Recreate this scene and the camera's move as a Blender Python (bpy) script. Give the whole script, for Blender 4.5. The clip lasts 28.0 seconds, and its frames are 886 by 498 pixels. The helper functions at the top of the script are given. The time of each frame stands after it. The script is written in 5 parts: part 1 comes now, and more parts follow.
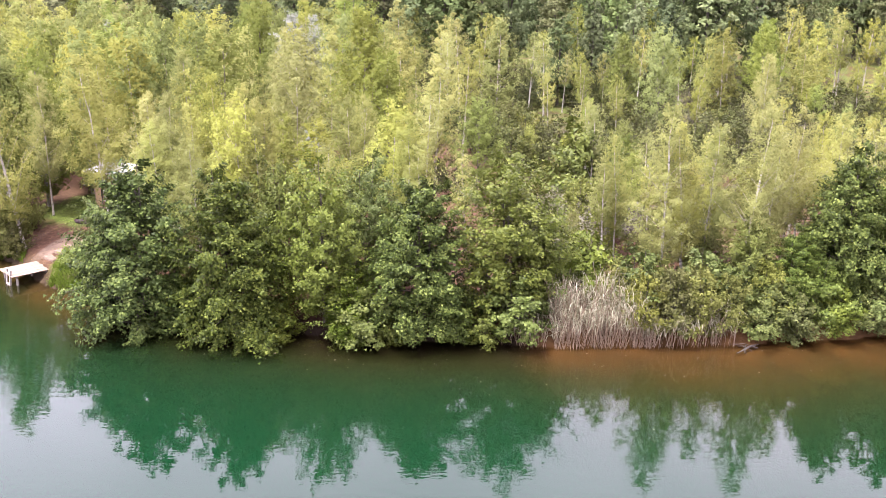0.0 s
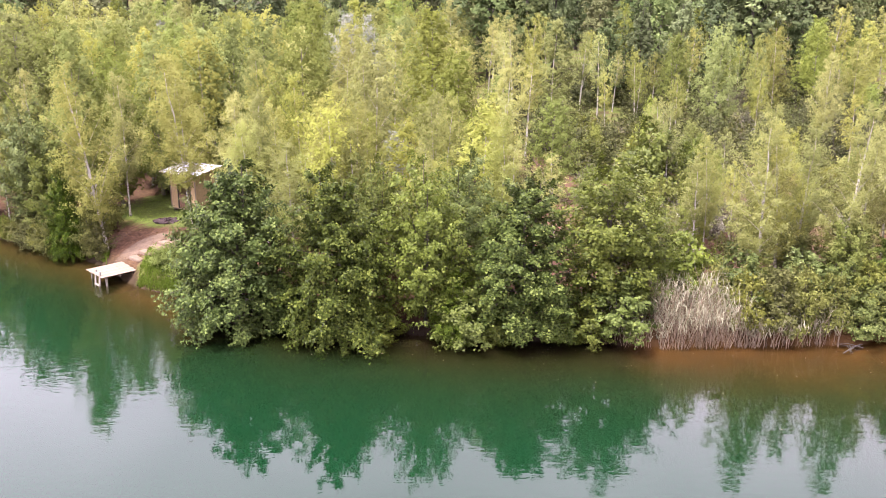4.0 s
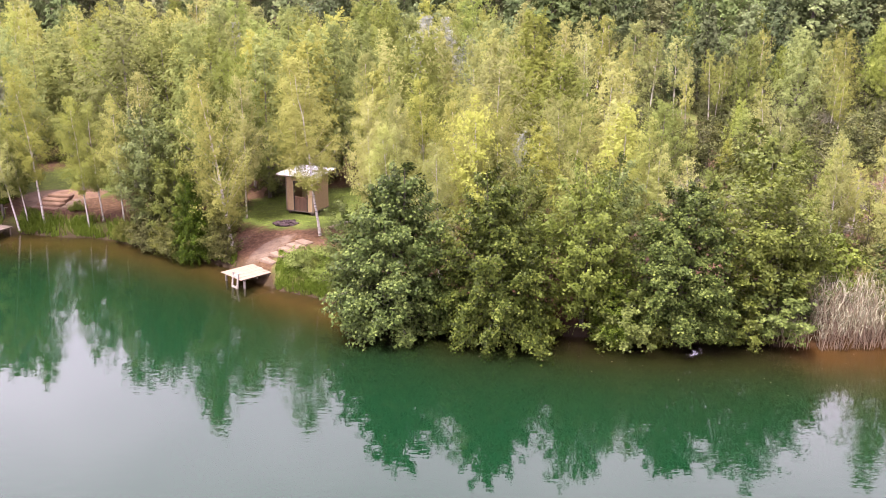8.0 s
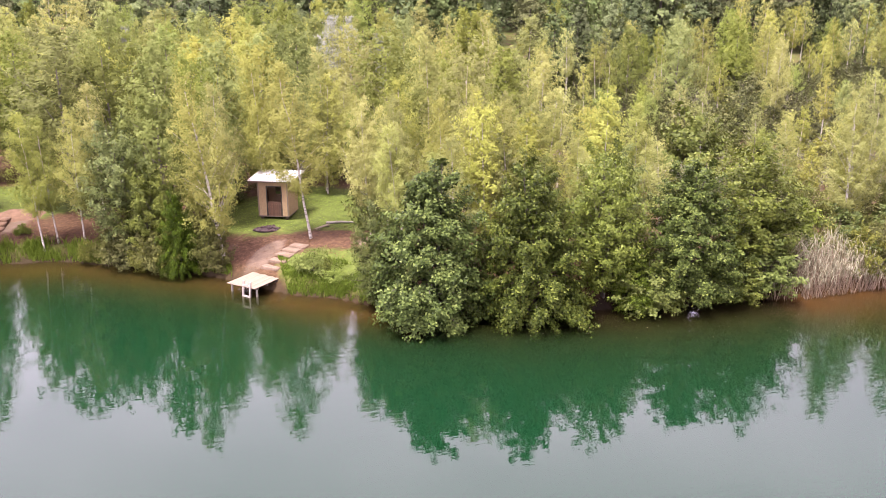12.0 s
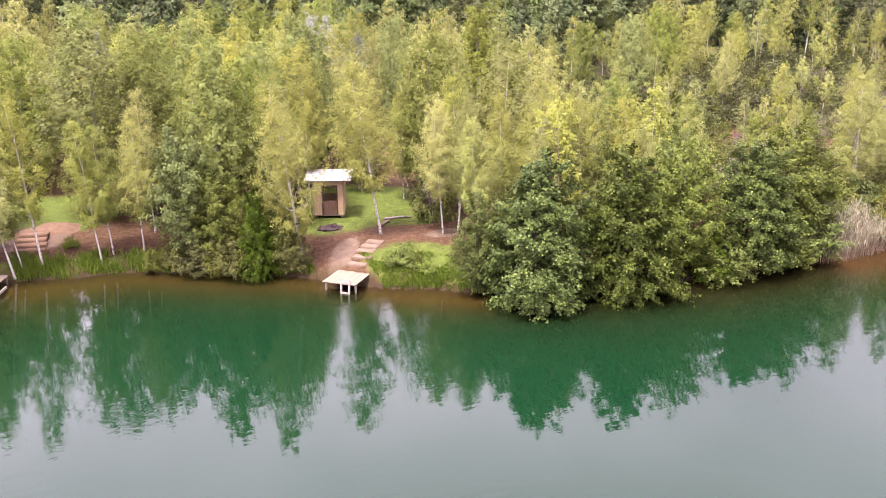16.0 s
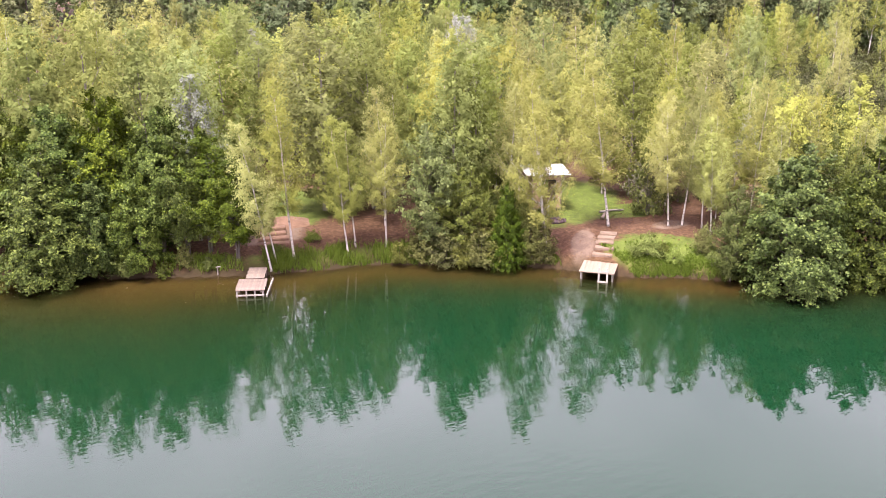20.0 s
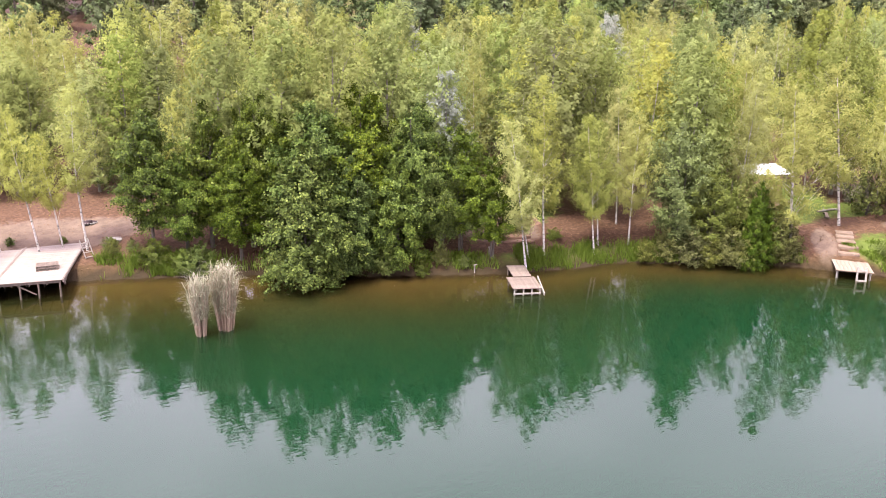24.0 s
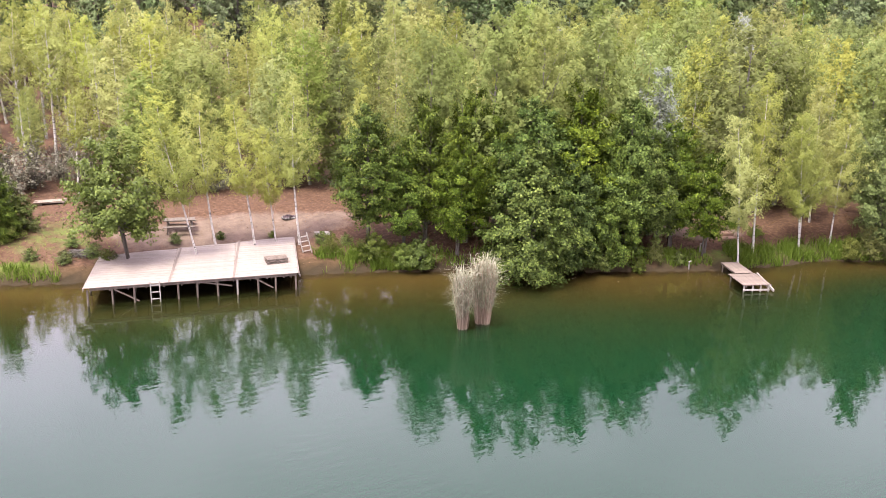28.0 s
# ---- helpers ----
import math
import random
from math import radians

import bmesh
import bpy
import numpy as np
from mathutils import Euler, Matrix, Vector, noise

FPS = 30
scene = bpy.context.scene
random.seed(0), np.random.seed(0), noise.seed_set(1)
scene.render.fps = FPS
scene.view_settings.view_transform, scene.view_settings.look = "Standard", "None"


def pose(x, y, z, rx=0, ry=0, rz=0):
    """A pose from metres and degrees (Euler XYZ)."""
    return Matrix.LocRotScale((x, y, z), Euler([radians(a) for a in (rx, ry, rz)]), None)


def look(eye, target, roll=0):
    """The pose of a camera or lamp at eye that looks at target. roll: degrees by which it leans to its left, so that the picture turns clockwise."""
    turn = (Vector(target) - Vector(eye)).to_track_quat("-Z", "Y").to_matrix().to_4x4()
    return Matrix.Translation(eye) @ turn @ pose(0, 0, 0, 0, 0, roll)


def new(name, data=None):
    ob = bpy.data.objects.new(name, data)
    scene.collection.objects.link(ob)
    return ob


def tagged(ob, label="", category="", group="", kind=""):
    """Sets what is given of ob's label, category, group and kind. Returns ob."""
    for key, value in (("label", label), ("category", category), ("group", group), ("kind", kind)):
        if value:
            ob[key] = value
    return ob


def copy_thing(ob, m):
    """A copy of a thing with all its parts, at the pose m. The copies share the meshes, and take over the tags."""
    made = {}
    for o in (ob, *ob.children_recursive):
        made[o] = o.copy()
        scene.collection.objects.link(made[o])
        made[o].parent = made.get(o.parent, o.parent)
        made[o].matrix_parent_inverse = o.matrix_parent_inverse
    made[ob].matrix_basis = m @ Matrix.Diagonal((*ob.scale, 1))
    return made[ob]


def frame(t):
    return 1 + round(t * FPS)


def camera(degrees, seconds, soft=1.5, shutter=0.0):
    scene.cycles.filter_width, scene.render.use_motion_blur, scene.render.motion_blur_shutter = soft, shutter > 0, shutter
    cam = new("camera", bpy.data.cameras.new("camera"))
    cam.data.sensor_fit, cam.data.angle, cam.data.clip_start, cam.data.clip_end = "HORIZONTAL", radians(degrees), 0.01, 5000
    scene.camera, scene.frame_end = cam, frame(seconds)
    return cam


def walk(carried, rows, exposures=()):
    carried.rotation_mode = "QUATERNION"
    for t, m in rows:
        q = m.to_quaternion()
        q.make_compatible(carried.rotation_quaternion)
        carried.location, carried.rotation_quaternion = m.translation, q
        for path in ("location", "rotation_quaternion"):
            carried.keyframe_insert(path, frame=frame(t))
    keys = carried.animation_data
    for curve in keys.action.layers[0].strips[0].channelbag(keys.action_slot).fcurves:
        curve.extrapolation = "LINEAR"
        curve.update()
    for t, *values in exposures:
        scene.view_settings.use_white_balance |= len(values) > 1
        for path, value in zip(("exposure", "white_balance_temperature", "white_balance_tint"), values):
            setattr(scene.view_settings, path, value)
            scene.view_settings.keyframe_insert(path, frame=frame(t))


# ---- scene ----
EXPOSURE = 2.83
cam = camera(52.40, 28.0, soft=0.8)
# seconds, place, yaw, pitch, roll
ROWS = [
    (0.0, -1.93, 0.09, 17.17, -2.45, -17.03, 0.62),
    (0.5, -2.42, 0.13, 17.14, -2.40, -17.04, 0.59),
    (1.0, -2.96, 0.18, 17.12, -2.41, -17.08, 0.58),
    (1.5, -3.57, 0.23, 17.11, -2.40, -17.10, 0.58),
    (2.0, -4.16, 0.26, 17.10, -2.37, -17.11, 0.54),
    (2.5, -4.80, 0.29, 17.11, -2.37, -17.13, 0.56),
    (3.0, -5.44, 0.31, 17.13, -2.33, -17.11, 0.52),
    (3.5, -6.12, 0.31, 17.14, -2.30, -17.09, 0.51),
    (5.5, -9.46, 0.36, 17.16, -2.48, -16.97, 0.55),
    (6.0, -10.47, 0.37, 17.17, -2.53, -16.97, 0.55),
    (6.5, -11.55, 0.37, 17.19, -2.62, -16.96, 0.56),
    (7.0, -12.71, 0.36, 17.21, -2.77, -16.99, 0.60),
    (7.5, -13.93, 0.35, 17.24, -2.89, -17.01, 0.63),
    (8.0, -15.21, 0.33, 17.28, -3.01, -17.03, 0.64),
    (8.5, -16.61, 0.33, 17.32, -3.24, -17.07, 0.70),
    (9.0, -18.02, 0.30, 17.36, -4.60, -17.08, 0.65),
    (9.5, -19.52, 0.29, 17.40, -6.54, -17.11, 0.51),
    (10.0, -21.08, 0.29, 17.44, -8.59, -17.15, 0.36),
    (10.5, -22.71, 0.33, 17.49, -10.52, -17.19, 0.23),
    (11.0, -24.38, 0.39, 17.54, -12.49, -17.24, 0.12),
    (11.5, -26.05, 0.45, 17.60, -14.69, -17.28, -0.01),
    (12.0, -27.75, 0.56, 17.65, -16.90, -17.33, -0.15),
    (12.5, -29.38, 0.74, 17.72, -19.01, -17.38, -0.27),
    (14.5, -36.22, 2.14, 17.77, -26.42, -17.40, -0.63),
    (15.0, -38.13, 2.73, 17.83, -26.98, -17.46, -0.55),
    (15.5, -40.03, 3.32, 17.87, -27.31, -17.49, -0.49),
    (16.0, -41.96, 3.93, 17.88, -27.65, -17.50, -0.41),
    (16.5, -43.93, 4.58, 17.91, -28.00, -17.54, -0.37),
    (17.0, -45.98, 5.21, 17.99, -28.33, -17.58, -0.34),
    (17.5, -48.07, 6.01, 17.98, -28.73, -17.58, -0.26),
    (18.0, -50.17, 6.81, 18.02, -29.09, -17.59, -0.19),
    (18.5, -52.22, 7.59, 18.04, -29.36, -17.53, -0.15),
    (19.0, -54.24, 8.47, 18.07, -29.66, -17.52, -0.08),
    (19.5, -56.22, 9.31, 18.06, -29.87, -17.48, -0.04),
    (20.0, -58.14, 10.27, 18.08, -30.07, -17.50, 0.01),
    (20.5, -59.93, 11.34, 18.07, -30.17, -17.53, 0.06),
    (21.0, -61.73, 12.51, 18.04, -30.36, -17.54, 0.12),
    (21.5, -63.56, 13.63, 18.00, -30.57, -17.55, 0.21),
    (23.5, -71.45, 18.40, 17.95, -32.13, -17.59, 0.77),
    (24.0, -73.22, 19.49, 17.89, -32.30, -17.58, 0.88),
    (24.5, -74.93, 20.51, 17.82, -32.44, -17.55, 1.00),
    (25.0, -76.59, 21.51, 17.75, -32.54, -17.53, 1.13),
    (25.5, -78.17, 22.44, 17.67, -32.58, -17.50, 1.22),
    (26.0, -79.69, 23.37, 17.61, -32.60, -17.50, 1.28),
    (26.5, -81.19, 24.31, 17.47, -32.67, -17.45, 1.37),
    (27.0, -82.61, 25.21, 17.37, -32.72, -17.41, 1.40),
    (27.5, -83.91, 26.04, 17.26, -32.73, -17.36, 1.37),
    (28.0, -84.58, 26.41, 17.17, -32.62, -17.32, 1.36),
]
walk(cam, [(t, pose(x, y, z, 90 + pitch, 0, yaw) @ pose(0, 0, 0, 0, 0, roll)) for t, x, y, z, yaw, pitch, roll in ROWS],
     exposures=[(0.0, EXPOSURE + 0.14, 6230, 13), (6.0, EXPOSURE + 0.05, 6510, 15), (14.0, EXPOSURE, 6580, 17), (21.0, EXPOSURE, 6450, 13), (28.0, EXPOSURE - 0.16, 6300, 6)])

# ---------------------------------------------------------------- light
world = bpy.data.worlds.new("overcast_sky")
scene.world = world
world.use_nodes = True
SUN_UP, SUN_ROUND = radians(70), radians(-110)


def build_world():
    nt = world.node_tree
    nt.nodes.clear()
    out = nt.nodes.new("ShaderNodeOutputWorld")
    bg = nt.nodes.new("ShaderNodeBackground")
    sky = nt.nodes.new("ShaderNodeTexSky")
    sky.sky_type = "NISHITA"
    sky.sun_disc = False
    sky.sun_elevation, sky.sun_rotation = SUN_UP, SUN_ROUND
    sky.air_density, sky.dust_density = 1.0, 2.0
    co = nt.nodes.new("ShaderNodeTexCoord")
    mp = nt.nodes.new("ShaderNodeMapping")
    mp.inputs["Scale"].default_value = (1.0, 1.0, 2.2)
    no = nt.nodes.new("ShaderNodeTexNoise")
    no.inputs["Scale"].default_value = 2.6
    no.inputs["Detail"].default_value = 4.0
    ramp = nt.nodes.new("ShaderNodeValToRGB")
    ramp.color_ramp.elements[0].position = 0.3
    ramp.color_ramp.elements[0].color = (0.66, 0.556, 0.715, 1)
    ramp.color_ramp.elements[1].position = 0.72
    ramp.color_ramp.elements[1].color = (1.0, 0.853, 1.045, 1)
    gain = nt.nodes.new("ShaderNodeVectorMath")
    gain.operation = "SCALE"
    gain.inputs["Scale"].default_value = CLOUD_GAIN
    mix = nt.nodes.new("ShaderNodeMix")
    mix.data_type = "RGBA"
    mix.inputs["Factor"].default_value = 0.93
    bg.inputs["Strength"].default_value = 0.12
    L = nt.links.new
    L(co.outputs["Generated"], mp.inputs["Vector"])
    L(mp.outputs["Vector"], no.inputs["Vector"])
    L(no.outputs["Fac"], ramp.inputs["Fac"])
    L(ramp.outputs["Color"], gain.inputs[0])
    L(sky.outputs["Color"], mix.inputs["A"])
    dot = nt.nodes.new("ShaderNodeVectorMath")
    dot.operation = "DOT_PRODUCT"
    dot.inputs[1].default_value = (-0.18, 0.30, 0.937)
    L(co.outputs["Generated"], dot.inputs[0])
    glow = nt.nodes.new("ShaderNodeMapRange")
    glow.inputs["From Min"].default_value, glow.inputs["From Max"].default_value = -0.5, 1.0
    glow.inputs["To Min"].default_value, glow.inputs["To Max"].default_value = 0.05 * CLOUD_GAIN, 1.42 * CLOUD_GAIN
    L(dot.outputs["Value"], glow.inputs["Value"])
    L(glow.outputs["Result"], gain.inputs["Scale"])
    L(gain.outputs["Vector"], mix.inputs["B"])
    L(mix.outputs["Result"], bg.inputs["Color"])
    L(bg.outputs["Background"], out.inputs["Surface"])


CLOUD_GAIN = 9.2
build_world()
sun = new("sun", bpy.data.lights.new("sun", "SUN"))
sun.data.energy, sun.data.angle, sun.data.color = 2.05, radians(14), (1.0, 0.95, 0.87)
sun.matrix_world = look((0, 0, 60), (16, 6, 60 - 46))

# ---------------------------------------------------------------- materials


def material(name):
    m = bpy.data.materials.new(name)
    m.use_nodes = True
    nt = m.node_tree
    nt.nodes.clear()
    return m, nt, nt.nodes.new("ShaderNodeOutputMaterial")


def node(nt, kind, **values):
    n = nt.nodes.new("ShaderNode" + kind)
    for key, value in values.items():
        n.inputs[key.replace("_", " ")].default_value = value
    return n


def ramp_node(nt, stops):
    r = nt.nodes.new("ShaderNodeValToRGB")
    e = r.color_ramp.elements
    while len(e) < len(stops):
        e.new(0.5)
    for k, (at, c) in zip(e, stops):
        k.position, k.color = at, (*c, 1)
    return r


def mixed(nt, a, b, fac, mode="MIX"):
    m = nt.nodes.new("ShaderNodeMix")
    m.data_type, m.blend_type = "RGBA", mode
    for socket, value in (("A", a), ("B", b)):
        if isinstance(value, tuple):
            m.inputs[socket].default_value = (*value, 1)
        else:
            nt.links.new(value, m.inputs[socket])
    if isinstance(fac, float):
        m.inputs["Factor"].default_value = fac
    else:
        nt.links.new(fac, m.inputs["Factor"])
    return m.outputs["Result"]


def leaf_material(name, dark, mid, light, sheer=0.35, gloss=0.55, fleck=0.5, shine=0.14, vary=(0.66, 1.3)):
    """Leaves: colour differs from leaf to leaf and from tree to tree; light shines through."""
    m, nt, out = material(name)
    L = nt.links.new
    geo, info = node(nt, "NewGeometry"), node(nt, "ObjectInfo")
    co = node(nt, "TexCoord")
    patch = node(nt, "TexNoise", Scale=1.1, Detail=3.0)
    L(co.outputs["Object"], patch.inputs["Vector"])
    s = nt.nodes.new("ShaderNodeMath")
    s.operation = "MULTIPLY_ADD"
    L(geo.outputs["Random Per Island"], s.inputs[0])
    s.inputs[1].default_value = fleck
    s2 = nt.nodes.new("ShaderNodeMath")
    s2.operation = "MULTIPLY_ADD"
    L(patch.outputs["Fac"], s2.inputs[0])
    s2.inputs[1].default_value = 1.05 - fleck
    s2.inputs[2].default_value = -0.05
    L(s2.outputs[0], s.inputs[2])
    r = ramp_node(nt, [(0.05, dark), (0.5, mid), (0.95, light)])
    L(s.outputs[0], r.inputs["Fac"])
    hsv = node(nt, "HueSaturation")
    tree = nt.nodes.new("ShaderNodeMapRange")
    L(info.outputs["Random"], tree.inputs["Value"])
    tree.inputs["To Min"].default_value, tree.inputs["To Max"].default_value = 0.498, 0.520
    L(tree.outputs["Result"], hsv.inputs["Hue"])
    val = nt.nodes.new("ShaderNodeMapRange")
    rnd = nt.nodes.new("ShaderNodeMath")
    rnd.operation = "FRACT"
    mul = nt.nodes.new("ShaderNodeMath")
    mul.operation = "MULTIPLY"
    mul.inputs[1].default_value = 7.31
    L(info.outputs["Random"], mul.inputs[0])
    L(mul.outputs[0], rnd.inputs[0])
    L(rnd.outputs[0], val.inputs["Value"])
    val.inputs["To Min"].default_value, val.inputs["To Max"].default_value = vary
    L(val.outputs["Result"], hsv.inputs["Value"])
    L(r.outputs["Color"], hsv.inputs["Color"])
    sat = nt.nodes.new("ShaderNodeMapRange")
    mul2 = nt.nodes.new("ShaderNodeMath")
    mul2.operation = "MULTIPLY"
    mul2.inputs[1].default_value = 23.7
    fr2 = nt.nodes.new("ShaderNodeMath")
    fr2.operation = "FRACT"
    L(info.outputs["Random"], mul2.inputs[0])
    L(mul2.outputs[0], fr2.inputs[0])
    L(fr2.outputs[0], sat.inputs["Value"])
    sat.inputs["To Min"].default_value, sat.inputs["To Max"].default_value = 0.84, 1.04
    L(sat.outputs["Result"], hsv.inputs["Saturation"])
    p = node(nt, "BsdfPrincipled", Roughness=gloss)
    p.inputs["Specular IOR Level"].default_value = shine
    L(hsv.outputs["Color"], p.inputs["Base Color"])
    t = node(nt, "BsdfTranslucent")
    L(hsv.outputs["Color"], t.inputs["Color"])
    mx = node(nt, "MixShader", Fac=sheer)
    L(p.outputs["BSDF"], mx.inputs[1])
    L(t.outputs["BSDF"], mx.inputs[2])
    L(mx.outputs["Shader"], out.inputs["Surface"])
    return m


def rough_material(name, a, b, scale=4.0, rough=0.85, bump=0.3, stretch=(1, 1, 1), c=None, metal=0.0, piece=0.0):
    """Wood, soil, bark, paint: two scales of noise, a fine relief; piece: how far alike pieces differ in brightness."""
    m, nt, out = material(name)
    L = nt.links.new
    co = node(nt, "TexCoord")
    mp = node(nt, "Mapping", Scale=stretch)
    L(co.outputs["Object"], mp.inputs["Vector"])
    big = node(nt, "TexNoise", Scale=scale, Detail=5.0, Roughness=0.6)
    fine = node(nt, "TexNoise", Scale=scale * 9, Detail=3.0)
    L(mp.outputs["Vector"], big.inputs["Vector"])
    L(mp.outputs["Vector"], fine.inputs["Vector"])
    r = ramp_node(nt, [(0.3, a), (0.7, b)])
    L(big.outputs["Fac"], r.inputs["Fac"])
    f = ramp_node(nt, [(0.3, (0.72, 0.72, 0.72)), (0.7, (1.12, 1.12, 1.12))])
    L(fine.outputs["Fac"], f.inputs["Fac"])
    col = mixed(nt, r.outputs["Color"], f.outputs["Color"], 1.0, "MULTIPLY")
    if c:
        blot = node(nt, "TexNoise", Scale=scale * 0.35, Detail=4.0)
        L(mp.outputs["Vector"], blot.inputs["Vector"])
        br = ramp_node(nt, [(0.5, (0, 0, 0)), (0.66, (1, 1, 1))])
        L(blot.outputs["Fac"], br.inputs["Fac"])
        col = mixed(nt, col, c, br.outputs["Color"])
    if piece:
        info = node(nt, "ObjectInfo")
        pr = ramp_node(nt, [(0.0, (1 - piece,) * 3), (1.0, (1 + piece,) * 3)])
        L(info.outputs["Random"], pr.inputs["Fac"])
        col = mixed(nt, col, pr.outputs["Color"], 1.0, "MULTIPLY")
    p = node(nt, "BsdfPrincipled", Roughness=rough, Metallic=metal)
    L(col, p.inputs["Base Color"])
    b_ = node(nt, "Bump", Strength=bump, Distance=0.02)
    L(fine.outputs["Fac"], b_.inputs["Height"])
    L(b_.outputs["Normal"], p.inputs["Normal"])
    L(p.outputs["BSDF"], out.inputs["Surface"])
    return m


def birch_bark():
    m, nt, out = material("birch_bark")
    L = nt.links.new
    co = node(nt, "TexCoord")
    mp = node(nt, "Mapping", Scale=(2.0, 2.0, 7.0))
    L(co.outputs["Object"], mp.inputs["Vector"])
    no = node(nt, "TexNoise", Scale=2.0, Detail=4.0)
    L(mp.outputs["Vector"], no.inputs["Vector"])
    r = ramp_node(nt, [(0.37, (0.03, 0.026, 0.022)), (0.46, (0.33, 0.30, 0.26)), (0.8, (0.46, 0.42, 0.37))])
    L(no.outputs["Fac"], r.inputs["Fac"])
    p = node(nt, "BsdfPrincipled", Roughness=0.7)
    L(r.outputs["Color"], p.inputs["Base Color"])
    L(p.outputs["BSDF"], out.inputs["Surface"])
    return m


def ground_material():
    m, nt, out = material("ground_soil_and_grass")
    L = nt.links.new
    co = node(nt, "TexCoord")

    def attr(name):
        a = nt.nodes.new("ShaderNodeAttribute")
        a.attribute_name = name
        return a.outputs["Fac"]

    def noisy(scale, stops, detail=5.0):
        n = node(nt, "TexNoise", Scale=scale, Detail=detail, Roughness=0.65)
        L(co.outputs["Object"], n.inputs["Vector"])
        r = ramp_node(nt, stops)
        L(n.outputs["Fac"], r.inputs["Fac"])
        return r.outputs["Color"]

    litter = noisy(4.5, [(0.28, (0.026, 0.012, 0.0065)), (0.5, (0.058, 0.029, 0.0155)), (0.75, (0.105, 0.062, 0.036))])
    grass = noisy(1.6, [(0.25, (0.030, 0.039, 0.007)), (0.55, (0.062, 0.081, 0.013)), (0.8, (0.100, 0.116, 0.026))])
    sand = noisy(1.3, [(0.25, (0.060, 0.039, 0.027)), (0.7, (0.120, 0.084, 0.061))])
    bed = noisy(0.5, [(0.3, (0.036, 0.0155, 0.006)), (0.7, (0.090, 0.038, 0.013))])
    fine = noisy(14.0, [(0.3, (0.78, 0.78, 0.78)), (0.7, (1.16, 1.16, 1.16))])
    edge = node(nt, "TexNoise", Scale=0.9, Detail=6.0, Roughness=0.7)
    L(co.outputs["Object"], edge.inputs["Vector"])

    def ragged(value):
        a = nt.nodes.new("ShaderNodeMath")
        a.operation = "MULTIPLY_ADD"
        L(edge.outputs["Fac"], a.inputs[0])
        a.inputs[1].default_value = 1.3
        a.inputs[2].default_value = -1.15
        b = nt.nodes.new("ShaderNodeMath")
        b.operation = "ADD"
        L(a.outputs[0], b.inputs[0])
        c = nt.nodes.new("ShaderNodeMath")
        c.operation = "MULTIPLY"
        c.inputs[1].default_value = 1.5
        L(value, c.inputs[0])
        L(c.outputs[0], b.inputs[1])
        s = nt.nodes.new("ShaderNodeMapRange")
        s.inputs["From Min"].default_value, s.inputs["From Max"].default_value = 0.05, 0.35
        L(b.outputs[0], s.inputs["Value"])
        return s.outputs["Result"]

    col = mixed(nt, litter, grass, ragged(attr("grass")))
    col = mixed(nt, col, sand, ragged(attr("sand")))
    col = mixed(nt, col, fine, 1.0, "MULTIPLY")
    bed = mixed(nt, bed, (0.054, 0.040, 0.011), attr("silt"))
    # near-black bed colour: painted alder shade, and the wet waterline
    bed = mixed(nt, bed, (0.012, 0.0075, 0.004), attr("shade_and_wet"))
    col = mixed(nt, col, bed, attr("bed"))
    p = node(nt, "BsdfPrincipled", Roughness=0.95)
    p.inputs["Specular IOR Level"].default_value = 0.2
    L(col, p.inputs["Base Color"])
    h = node(nt, "TexNoise", Scale=9.0, Detail=5.0)
    L(co.outputs["Object"], h.inputs["Vector"])
    b_ = node(nt, "Bump", Strength=0.6, Distance=0.06)
    L(h.outputs["Fac"], b_.inputs["Height"])
    L(b_.outputs["Normal"], p.inputs["Normal"])
    L(p.outputs["BSDF"], out.inputs["Surface"])
    return m


